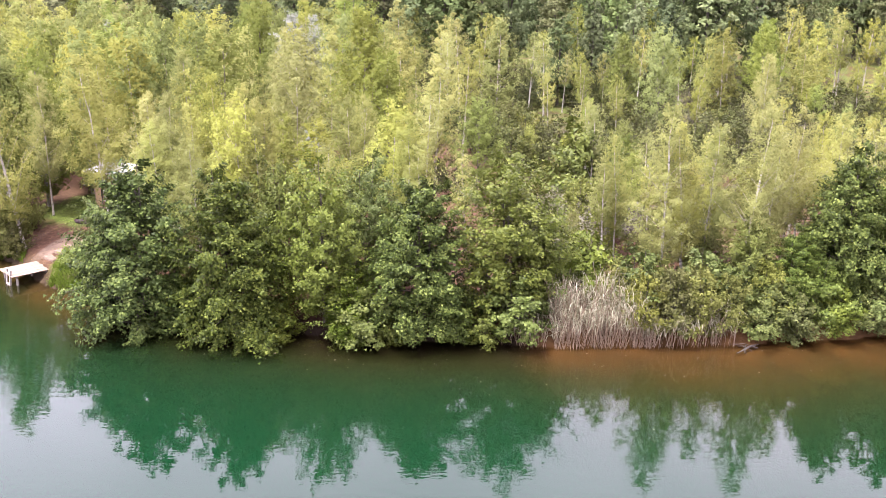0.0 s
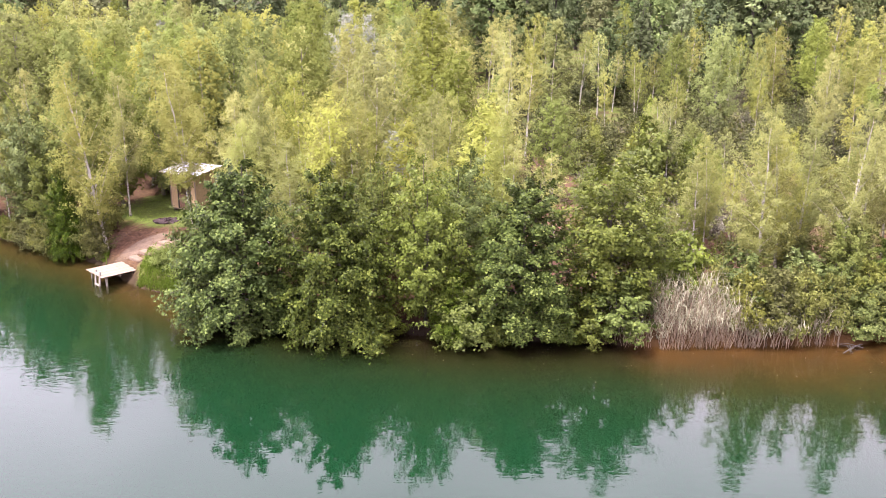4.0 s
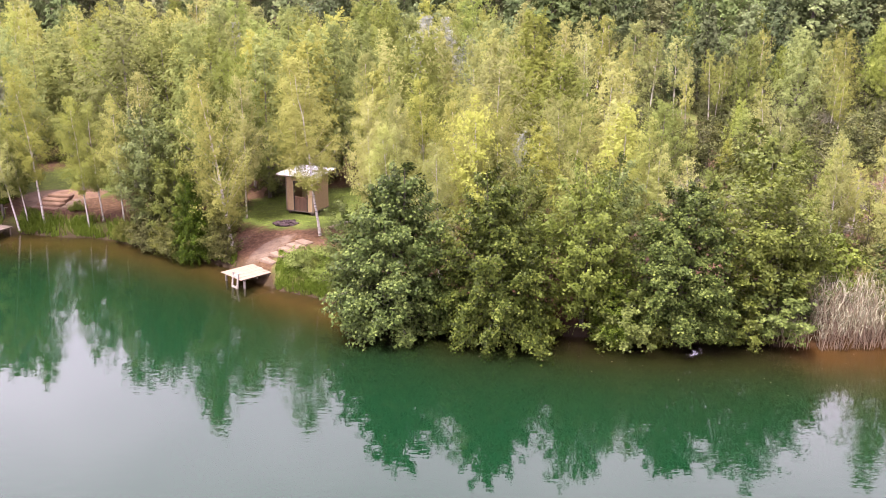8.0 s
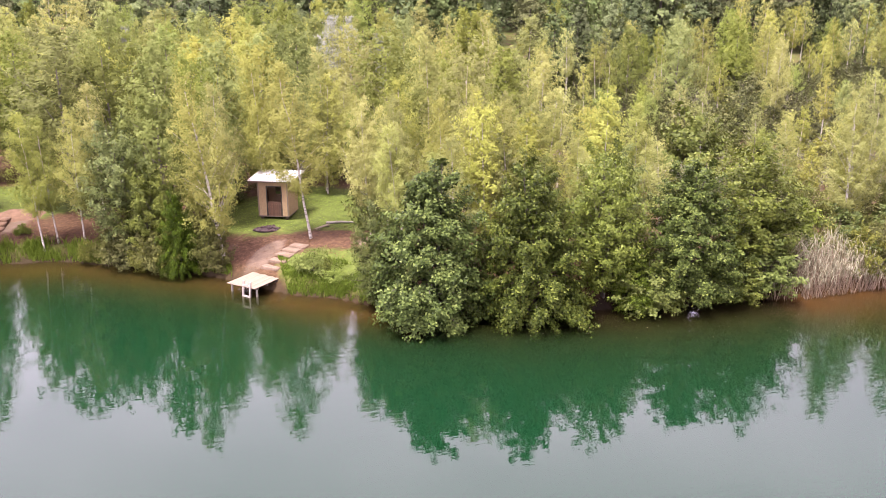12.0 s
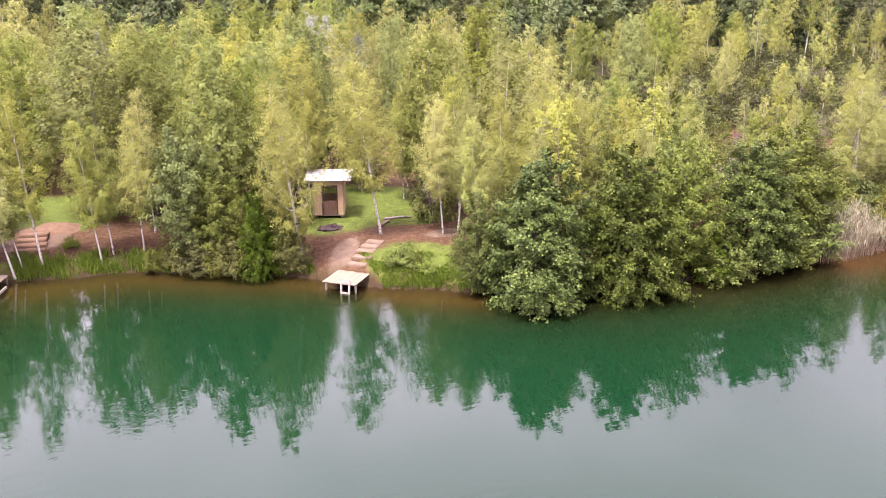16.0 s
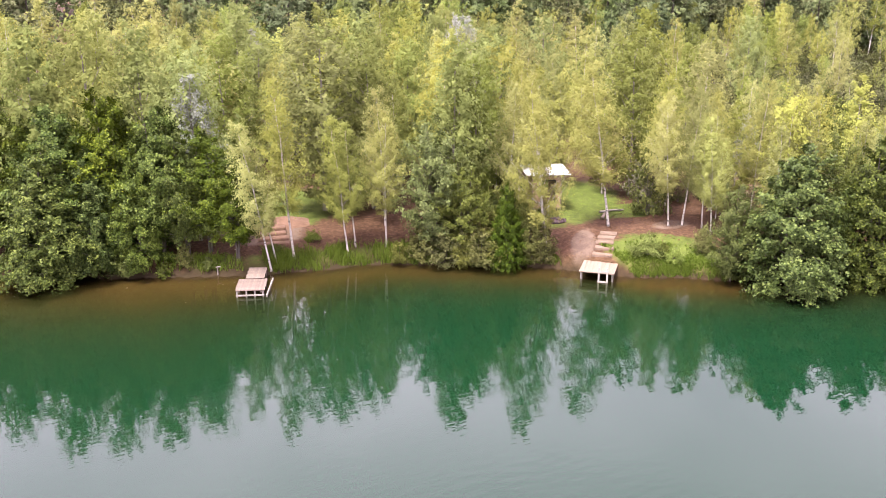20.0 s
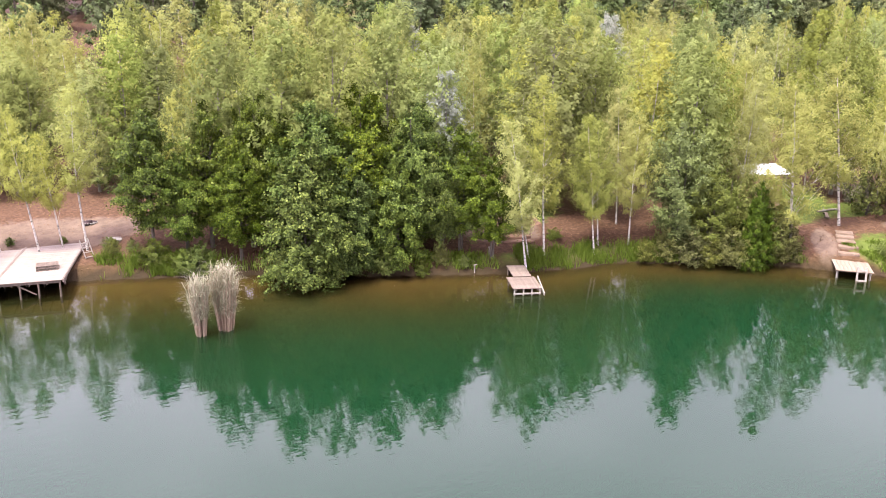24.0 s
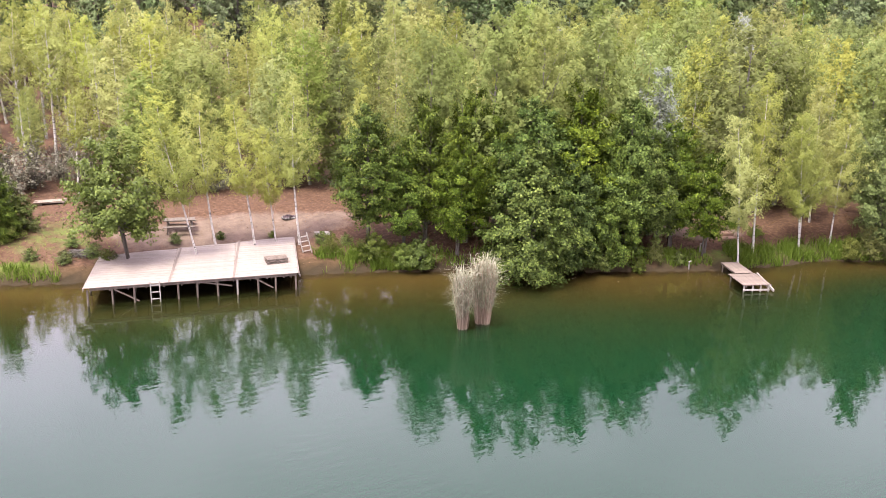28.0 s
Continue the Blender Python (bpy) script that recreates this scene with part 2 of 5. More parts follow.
def water_material():
    """Green lake water: clear over the shallows, milky green where it is deep, with small ripples."""
    m, nt, out = material("lake_water")
    L = nt.links.new
    a = nt.nodes.new("ShaderNodeAttribute")
    a.attribute_name = "murk"
    co = node(nt, "TexCoord")
    mp = node(nt, "Mapping", Scale=(0.55, 1.3, 1.0))
    L(co.outputs["Object"], mp.inputs["Vector"])
    rip = node(nt, "TexNoise", Scale=2.3, Detail=2.0, Roughness=0.5)
    L(mp.outputs["Vector"], rip.inputs["Vector"])
    zone = node(nt, "TexNoise", Scale=0.06, Detail=2.0)
    L(co.outputs["Object"], zone.inputs["Vector"])
    zr = ramp_node(nt, [(0.35, (0.25, 0.25, 0.25)), (0.65, (1, 1, 1))])
    L(zone.outputs["Fac"], zr.inputs["Fac"])
    hm = nt.nodes.new("ShaderNodeMath")
    hm.operation = "MULTIPLY"
    L(rip.outputs["Fac"], hm.inputs[0])
    L(zr.outputs["Color"], hm.inputs[1])
    b_ = node(nt, "Bump", Strength=RIPPLE, Distance=0.1)
    L(hm.outputs[0], b_.inputs["Height"])
    deep = ramp_node(nt, [(0.0, (0.008, 0.0052, 0.002)), (0.55, (0.0088, 0.0112, 0.0030)), (1.0, (0.0017, 0.0134, 0.0047))])
    L(a.outputs["Fac"], deep.inputs["Fac"])
    d = node(nt, "BsdfDiffuse")
    L(deep.outputs["Color"], d.inputs["Color"])
    tr = node(nt, "BsdfTransparent", Color=(0.9, 0.85, 0.7, 1))
    body = node(nt, "MixShader")
    L(a.outputs["Fac"], body.inputs[0])
    L(tr.outputs["BSDF"], body.inputs[1])
    L(d.outputs["BSDF"], body.inputs[2])
    g = node(nt, "BsdfGlossy", Roughness=0.02)
    L(b_.outputs["Normal"], g.inputs["Normal"])
    fr = node(nt, "Fresnel", IOR=1.34)
    L(b_.outputs["Normal"], fr.inputs["Normal"])
    mx = node(nt, "MixShader")
    L(fr.outputs["Fac"], mx.inputs[0])
    L(body.outputs["Shader"], mx.inputs[1])
    L(g.outputs["BSDF"], mx.inputs[2])
    L(mx.outputs["Shader"], out.inputs["Surface"])
    return m


RIPPLE = 0.07
ALDER = leaf_material("alder_leaves", (0.005, 0.008, 0.0012), (0.042, 0.060, 0.006), (0.184, 0.214, 0.030), 0.14, 0.45, 0.45, 0.05, (0.8, 1.15))
ALDER_LIGHT = leaf_material("light_alder_leaves", (0.0168, 0.0231, 0.0042), (0.0735, 0.08925, 0.01365), (0.189, 0.2058, 0.0441), 0.22, 0.5, 0.35, 0.1, (0.8, 1.15))
BIRCH = leaf_material("birch_leaves", (0.1672, 0.1694, 0.0407), (0.2673, 0.2695, 0.0671), (0.3498, 0.3487, 0.1001), 0.5, 0.6, 0.2, 0.015, (0.66, 1.1))
BIRCH_YELLOW = leaf_material("yellow_birch_leaves", (0.148, 0.154, 0.038), (0.226, 0.232, 0.061), (0.300, 0.302, 0.090), 0.5, 0.6, 0.2, 0.015, (0.85, 1.1))
ASPEN = leaf_material("aspen_leaves", (0.1008, 0.1176, 0.02576), (0.1848, 0.2061, 0.04816), (0.2778, 0.2979, 0.07616), 0.48, 0.6, 0.2, 0.02, (0.62, 1.18))
SILVER = leaf_material("silver_poplar_leaves", (0.105, 0.115, 0.083), (0.192, 0.202, 0.158), (0.278, 0.288, 0.238), 0.35, 0.6, 0.2, 0.05)
DARKWOOD = leaf_material("dark_wood_leaves", (0.0396, 0.0572, 0.0198), (0.1012, 0.1276, 0.044), (0.1925, 0.2134, 0.0814), 0.25, 0.6, 0.3, 0.05, (0.6, 1.35))
PINE = leaf_material("pine_needles", (0.036, 0.042, 0.017), (0.090, 0.096, 0.037), (0.160, 0.160, 0.064), 0.18, 0.6, 0.3, 0.05, (0.65, 1.3))
SHRUB = leaf_material("shrub_leaves", (0.0448, 0.04816, 0.01008), (0.121, 0.1232, 0.02688), (0.215, 0.2083, 0.056), 0.36, 0.6, 0.4, 0.08)
THICKET = leaf_material("thicket_leaves", (0.0198, 0.022, 0.0077), (0.0605, 0.0649, 0.0198), (0.1485, 0.1463, 0.0473), 0.2, 0.6, 0.5, 0.04)
DRYSHRUB = leaf_material("dry_shrub_leaves", (0.05175, 0.046, 0.0299), (0.1265, 0.1138, 0.0805), (0.2185, 0.2024, 0.1495), 0.25, 0.6, 0.4, 0.05)
FERN = leaf_material("bright_bush_leaves", (0.085, 0.115, 0.018), (0.145, 0.185, 0.031), (0.21, 0.245, 0.055), 0.42, 0.6, 0.3, 0.03)
LITTER = leaf_material("fallen_leaves", (0.085, 0.044, 0.024), (0.150, 0.088, 0.050), (0.235, 0.155, 0.095), 0.3, 0.7, 0.5, 0.05)
GRASS = leaf_material("grass_blades", (0.070, 0.098, 0.015), (0.124, 0.160, 0.026), (0.195, 0.226, 0.050), 0.4, 0.6, 0.3, 0.05)
REED = leaf_material("dry_reed_stems", (0.110, 0.074, 0.050), (0.225, 0.160, 0.110), (0.345, 0.265, 0.195), 0.2)
REED_TOP = leaf_material("green_reed_leaves", (0.115, 0.102, 0.062), (0.215, 0.195, 0.130), (0.330, 0.300, 0.215), 0.3)
BARK_WHITE = birch_bark()
BARK = rough_material("grey_brown_bark", (0.03, 0.024, 0.018), (0.085, 0.07, 0.055), 6.0, 0.95, 0.6, (1, 1, 0.25))
BARK_PALE = rough_material("pale_grey_bark", (0.08, 0.07, 0.055), (0.20, 0.18, 0.15), 6.0, 0.9, 0.5, (1, 1, 0.25))
BOARD = rough_material("pale_boards", (0.130, 0.094, 0.066), (0.185, 0.140, 0.102), 2.0, 0.75, 0.2, (8, 1, 8), piece=0.1)
DECKING = rough_material("sun_bleached_decking", (0.138, 0.108, 0.088), (0.190, 0.154, 0.128), 1.2, 0.75, 0.2, (1, 8, 8), piece=0.1)
OLDBOARD = rough_material("weathered_brown_boards", (0.075, 0.053, 0.040), (0.145, 0.108, 0.083), 2.0, 0.85, 0.35, (8, 1, 8), piece=0.18)
POST = rough_material("raw_timber_posts", (0.05, 0.036, 0.026), (0.105, 0.080, 0.060), 5.0, 0.9, 0.4, (1, 1, 0.3))
PALE = rough_material("peeled_white_timber", (0.16, 0.138, 0.115), (0.245, 0.216, 0.185), 5.0, 0.7, 0.2, (1, 1, 0.3))
PLY = rough_material("osb_sheet", (0.285, 0.192, 0.104), (0.36, 0.25, 0.145), 9.0, 0.8, 0.3)
DOORWOOD = rough_material("red_brown_door_boards", (0.075, 0.035, 0.022), (0.13, 0.068, 0.042), 3.0, 0.8, 0.3, (6, 6, 1), piece=0.15)
ROOF = rough_material("pale_sheet_metal_roof", (0.40, 0.41, 0.42), (0.50, 0.50, 0.51), 8.0, 0.45, 0.05, c=(0.24, 0.22, 0.15), metal=0.1)
DARKIN = rough_material("dark_cabin_lining", (0.015, 0.013, 0.011), (0.04, 0.034, 0.03), 4.0, 0.9, 0.2)
ASH = rough_material("charred_ash_and_coal", (0.012, 0.006, 0.007), (0.050, 0.024, 0.027), 7.0, 0.95, 0.9)
SANDSTEP = rough_material("trodden_pale_sand", (0.088, 0.056, 0.036), (0.150, 0.104, 0.072), 2.2, 0.95, 0.5)
STONE = rough_material("field_stone", (0.06, 0.052, 0.048), (0.14, 0.125, 0.11), 6.0, 0.9, 0.5, piece=0.25)
EARTH = rough_material("trodden_red_earth", (0.075, 0.036, 0.020), (0.135, 0.076, 0.046), 3.0, 0.95, 0.6)
GREYPLASTIC = rough_material("pale_painted_panel", (0.22, 0.225, 0.23), (0.32, 0.32, 0.32), 2.0, 0.5, 0.1)

# ---------------------------------------------------------------- helpers


def part(name, bm, mat, parent=None, label="", smooth=False):
    """Links a bmesh as one mesh object under a thing or a part."""
    me = bpy.data.meshes.new(name)
    bm.to_mesh(me)
    bm.free()
    me.materials.append(mat)
    if smooth:
        me.polygons.foreach_set("use_smooth", [True] * len(me.polygons))
    ob = new(name, me)
    ob.parent = parent
    return tagged(ob, label=label)


def arrays(name, verts, faces, mat, parent=None, smooth=False):
    """Links vertex and quad arrays as one mesh object."""
    me = bpy.data.meshes.new(name)
    me.vertices.add(len(verts))
    me.vertices.foreach_set("co", np.asarray(verts, dtype=np.float32).ravel())
    n, k = faces.shape
    me.loops.add(n * k)
    me.loops.foreach_set("vertex_index", faces.astype(np.int32).ravel())
    me.polygons.add(n)
    me.polygons.foreach_set("loop_start", np.arange(0, n * k, k, dtype=np.int32))
    me.polygons.foreach_set("loop_total", np.full(n, k, dtype=np.int32))
    me.update(calc_edges=True)
    me.validate()
    me.materials.append(mat)
    if smooth:
        me.polygons.foreach_set("use_smooth", np.ones(n, dtype=bool))
    ob = new(name, me)
    ob.parent = parent
    return ob


def box(bm, size, m, bevel=0.0):
    """A box of that size, its middle at m, with bevelled edges."""
    made = bmesh.ops.create_cube(bm, size=1.0, matrix=m @ Matrix.Diagonal((*size, 1)))
    if bevel:
        edges = {e for v in made["verts"] for e in v.link_edges}
        bmesh.ops.bevel(bm, geom=list(edges), offset=bevel, segments=1, affect="EDGES")
    return bm


def rod(bm, a, b, r0, r1=None, sides=7):
    """A round rod from a to b."""
    a, b = Vector(a), Vector(b)
    d = b - a
    m = Matrix.Translation((a + b) / 2) @ d.to_track_quat("Z", "Y").to_matrix().to_4x4()
    bmesh.ops.create_cone(bm, cap_ends=True, segments=sides, radius1=r0, radius2=r0 if r1 is None else r1, depth=d.length, matrix=m)
    return bm


def tube(points, radii, sides=6):
    """Vertices and quads of a bent, tapered tube."""
    points, n = np.asarray(points, float), len(points)
    way = np.gradient(points, axis=0)
    way /= np.linalg.norm(way, axis=1)[:, None] + 1e-9
    ref = np.where(np.abs(way[:, 2:]) > 0.9, np.array([[1.0, 0, 0]]), np.array([[0, 0, 1.0]]))
    u = np.cross(way, ref)
    u /= np.linalg.norm(u, axis=1)[:, None] + 1e-9
    v = np.cross(way, u)
    a = np.linspace(0, 2 * np.pi, sides, endpoint=False)
    ring = np.cos(a)[None, :, None] * u[:, None] + np.sin(a)[None, :, None] * v[:, None]
    verts = (points[:, None] + ring * np.asarray(radii, float)[:, None, None]).reshape(-1, 3)
    i, j = np.meshgrid(np.arange(n - 1), np.arange(sides), indexing="ij")
    k = (j + 1) % sides
    faces = np.stack([i * sides + j, i * sides + k, (i + 1) * sides + k, (i + 1) * sides + j], -1).reshape(-1, 4)
    return verts, faces


def joined(pieces):
    verts, faces, at = [], [], 0
    for v, f in pieces:
        verts.append(v)
        faces.append(f + at)
        at += len(v)
    return np.concatenate(verts), np.concatenate(faces)


# ---------------------------------------------------------------- the lie of the land
SHORE_X = np.array([-400, -120, -95, -80, -77.3, -70, -64.6, -59.7, -55.5, -49.1, -45, -42.1, -38.5, -34, -29.5, -25.7, -24.3, -22.3, -20, -18, -12, -3.6, 3, 5.5, 13.8, 21.6, 40, 120, 400])
SHORE_Y = np.array([190, 97, 85.5, 78.6, 77.4, 75.2, 72.5, 70.4, 68.5, 64.7, 62.5, 61.1, 60.2, 59, 56, 53.3, 51.6, 49.4, 47.8, 46, 43.2, 41.1, 40.6, 39.9, 40.2, 41.1, 44, 70, 160])
RISE_D = np.array([-60, -30, -12, -5, -2, 0, 0.4, 1, 3, 6, 10, 20, 40, 60, 120, 400])
RISE_Z = np.array([-9, -7, -3.2, -1.3, -0.45, 0, 0.4, 0.75, 1.2, 1.6, 1.75, 2.0, 2.8, 4.6, 13.0, 42.0])


def wobble(x, y, s, seed=0.0):
    """Smooth pseudo-noise in -1..1 for arrays."""
    x, y = np.asarray(x, float) / s + seed, np.asarray(y, float) / s - seed
    return (np.sin(x * 1.7 + 1.3 * np.sin(y * 1.1 + seed)) + np.sin(y * 1.9 + 1.7 * np.sin(x * 0.8 + 2.0)) + np.sin((x + y) * 1.3 + seed * 2)) / 3


def shore(x):
    return np.interp(x, SHORE_X, SHORE_Y) + 0.18 * wobble(x, 0 * np.asarray(x, float), 1.1)


def gz(x, y):
    """Height of the ground; below nought under the lake."""
    d = np.asarray(y, float) - shore(x)
    # the lake bed falls away more gently towards the deck and beyond the reeds
    x = np.asarray(x, float)
    z = np.interp(np.where(d < 0, d / (1 + 0.8 * np.clip((-38 - x) / 12, 0, 1) + 0.4 * np.clip((x - 4) / 8, 0, 1)), d), RISE_D, RISE_Z)
    # the bank is levelled behind the deck
    u, v = -0.965 * (x + 66.0) + 0.262 * (y - 70.1), 0.262 * (x + 66.0) + 0.965 * (y - 70.1)
    level = np.clip(2.2 - np.abs(u - 5.0) / 4.2, 0, 1) * np.clip(3.0 - np.abs(v - 3.6) / 2.6, 0, 1)
    z = z * (1 - level) + np.minimum(z, np.interp(v, [-1, 6.9, 7.3, 14], [0.66, 0.66, 0.97, 1.5])) * level
    back = np.clip((-100 - np.asarray(y, float)) / 40, 0, 1)
    z = z * (1 - back) + back * 3.0
    return z + np.clip(d / 4, 0, 1) * (0.10 * wobble(x, y, 3.0) + 0.05 * wobble(x, y, 0.9, 3.0)) + np.clip((d - 25) / 20, 0, 1) * 0.5 * wobble(x, y, 9.0, 1.0)


def spot(x, y, cx, cy, rx, ry, turn=0.0):
    c, s = math.cos(radians(turn)), math.sin(radians(turn))
    u, v = (x - cx) * c + (y - cy) * s, -(x - cx) * s + (y - cy) * c
    return np.clip(1.6 - 1.2 * np.sqrt((u / rx) ** 2 + (v / ry) ** 2), 0, 1)


def steps_between(stops):
    out = [np.arange(a, b, s) for a, b, s in stops]
    return np.unique(np.concatenate(out + [np.array([stops[-1][1]])]))


def build_ground():
    xs = steps_between([(-1500, -400, 110), (-400, -120, 14), (-120, -86, 2), (-86, 26, 0.5), (26, 60, 2), (60, 400, 14), (400, 1500, 110)])
    ys = steps_between([(-1500, -200, 130), (-200, 0, 20), (0, 34, 3), (34, 84, 0.5), (84, 120, 1.5), (120, 400, 12), (400, 1800, 140)])
    X, Y = np.meshgrid(xs, ys, indexing="ij")
    Z = gz(X, Y)
    verts = np.stack([X, Y, Z], -1).reshape(-1, 3)
    nx, ny = X.shape
    i, j = np.meshgrid(np.arange(nx - 1), np.arange(ny - 1), indexing="ij")
    faces = np.stack([i * ny + j, (i + 1) * ny + j, (i + 1) * ny + j + 1, i * ny + j + 1], -1).reshape(-1, 4)
    ob = arrays("ground", verts, faces, ground_material(), smooth=True)
    x, y = verts[:, 0], verts[:, 1]
    d = y - shore(x)
    grass = np.maximum.reduce([spot(x, y, -20.2, 61, 6.8, 5.2, 20), spot(x, y, -38.6, 69.6, 6.5, 5.0, 10), spot(x, y, -19.5, 49.6, 3.6, 2.4, -40),
                               spot(x, y, -16.5, 56.5, 3.0, 1.6), spot(x, y, -77, 82.5, 5.5, 4.0) * 0.42, spot(x, y, -66, 78.4, 3.5, 1.2) * 0.5, np.clip(1.15 - np.abs(d - 0.7) / 1.4, 0, 1) * 0.62 * ((x > -46) & (x < -16.5) & ((x < -27.5) | (x > -22.5)) | (x < -77)),
                               np.where((d > 14) & (x < 3) & (x > -56), 0.3, 0.0), np.clip((d - 34) / 8, 0, 0.5) * np.clip((x + 50) / 20, 0.15, 1), np.where((x > 2) & (d > 4), 0.25, 0.0)])
    sand = np.maximum.reduce([spot(x, y, -23.0, 53.2, 2.2, 0.9, 48) * 0.8, spot(x, y, -25.2, 55.0, 1.5, 1.0, 30) * 0.5, spot(x, y, -40.0, 65.0, 2.8, 2.0, -20), spot(x, y, -66, 79.0, 9, 2.6, -15) * 0.8,
                              spot(x, y, -16.2, 52.5, 1.8, 0.9) * 0.8, spot(x, y, -78, 80.5, 3, 1.6) * 0.35])
    bed = np.clip(1.6 - d * 1.6, 0, 1)
    silt = np.clip((-10 - x) / 20, 0.3, 0.85)
    # shade below the overhanging alders painted into the bed, plus the dark wet bank
    shade_and_wet = np.maximum(np.clip((x + 18) / 2, 0, 1) * np.clip((5 - x) / 2, 0, 1), np.clip(1.5 - np.abs(d) * 1.5, 0, 0.8) * (x < 4))
    for name, values in (("silt", silt), ("shade_and_wet", shade_and_wet), ("grass", grass), ("sand", sand), ("bed", bed)):
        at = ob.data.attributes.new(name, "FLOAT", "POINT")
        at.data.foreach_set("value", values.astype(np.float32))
    return tagged(ob, "red-brown leafy soil with grass patches sloping to a lake", "ground", kind="structure")


def build_water():
    xs = steps_between([(-600, -120, 40), (-120, -90, 3), (-90, 30, 1.0), (30, 60, 3), (60, 400, 20)])
    ys = steps_between([(-130, 0, 13), (0, 34, 2), (34, 82, 1.0), (82, 120, 4)])
    X, Y = np.meshgrid(xs, ys, indexing="ij")
    verts = np.stack([X, Y, 0 * X], -1).reshape(-1, 3)
    nx, ny = X.shape
    i, j = np.meshgrid(np.arange(nx - 1), np.arange(ny - 1), indexing="ij")
    faces = np.stack([i * ny + j, (i + 1) * ny + j, (i + 1) * ny + j + 1, i * ny + j + 1], -1).reshape(-1, 4)
    keep = (verts[faces[:, 0], 1] < shore(verts[faces[:, 0], 0]) + 6)
    faces = faces[keep]
    ob = arrays("water", verts, faces, water_material(), smooth=True)
    depth = np.clip(-gz(verts[:, 0], verts[:, 1]), 0, 20)
    at = ob.data.attributes.new("murk", "FLOAT", "POINT")
    at.data.foreach_set("value", (1 - np.exp(-1.2 * depth)).astype(np.float32))
    return tagged(ob, "calm emerald green lake water with faint ripples", "water", kind="structure")


ground = build_ground()
water = build_water()

# ---------------------------------------------------------------- trees


def leaves(rng, centres, normals, size, spread):
    """Pointed leaves, slightly twisted, at the centres; arrays of vertices and triangles."""
    n = len(centres)
    w = normals / (np.linalg.norm(normals, axis=1)[:, None] + 1e-9) + spread * rng.normal(size=(n, 3))
    w /= np.linalg.norm(w, axis=1)[:, None] + 1e-9
    u = np.cross(w, rng.normal(size=(n, 3)))
    u /= np.linalg.norm(u, axis=1)[:, None] + 1e-9
    v = np.cross(w, u)
    s = size * rng.uniform(0.65, 1.3, (n, 1))
    lift = w * s * rng.uniform(0.02, 0.22, (n, 1))
    verts = np.stack([centres - u * s * 0.6, centres + u * s * 0.5 + v * s * 0.5 + lift, centres + u * s * 0.5 - v * s * 0.5 - lift], 1)
    return verts.reshape(-1, 3), np.arange(n * 3).reshape(n, 3)


def trunk_line(rng, height, lean, top, fan=0.0, turn=0.0, bend=1.0):
    """A slightly crooked line from below the ground to the top of the stem."""
    k = 9
    h = np.linspace(-0.25, height * top, k)
    f = np.clip(h / height, 0, 1)
    wob = rng.normal(size=(k, 2)).cumsum(0) * 0.004 * height * bend
    x = lean[0] * f + wob[:, 0] * f + fan * (0.12 + f) * math.cos(turn)
    y = lean[1] * f + wob[:, 1] * f + fan * (0.12 + f) * math.sin(turn)
    return np.stack([x, y, h], 1)


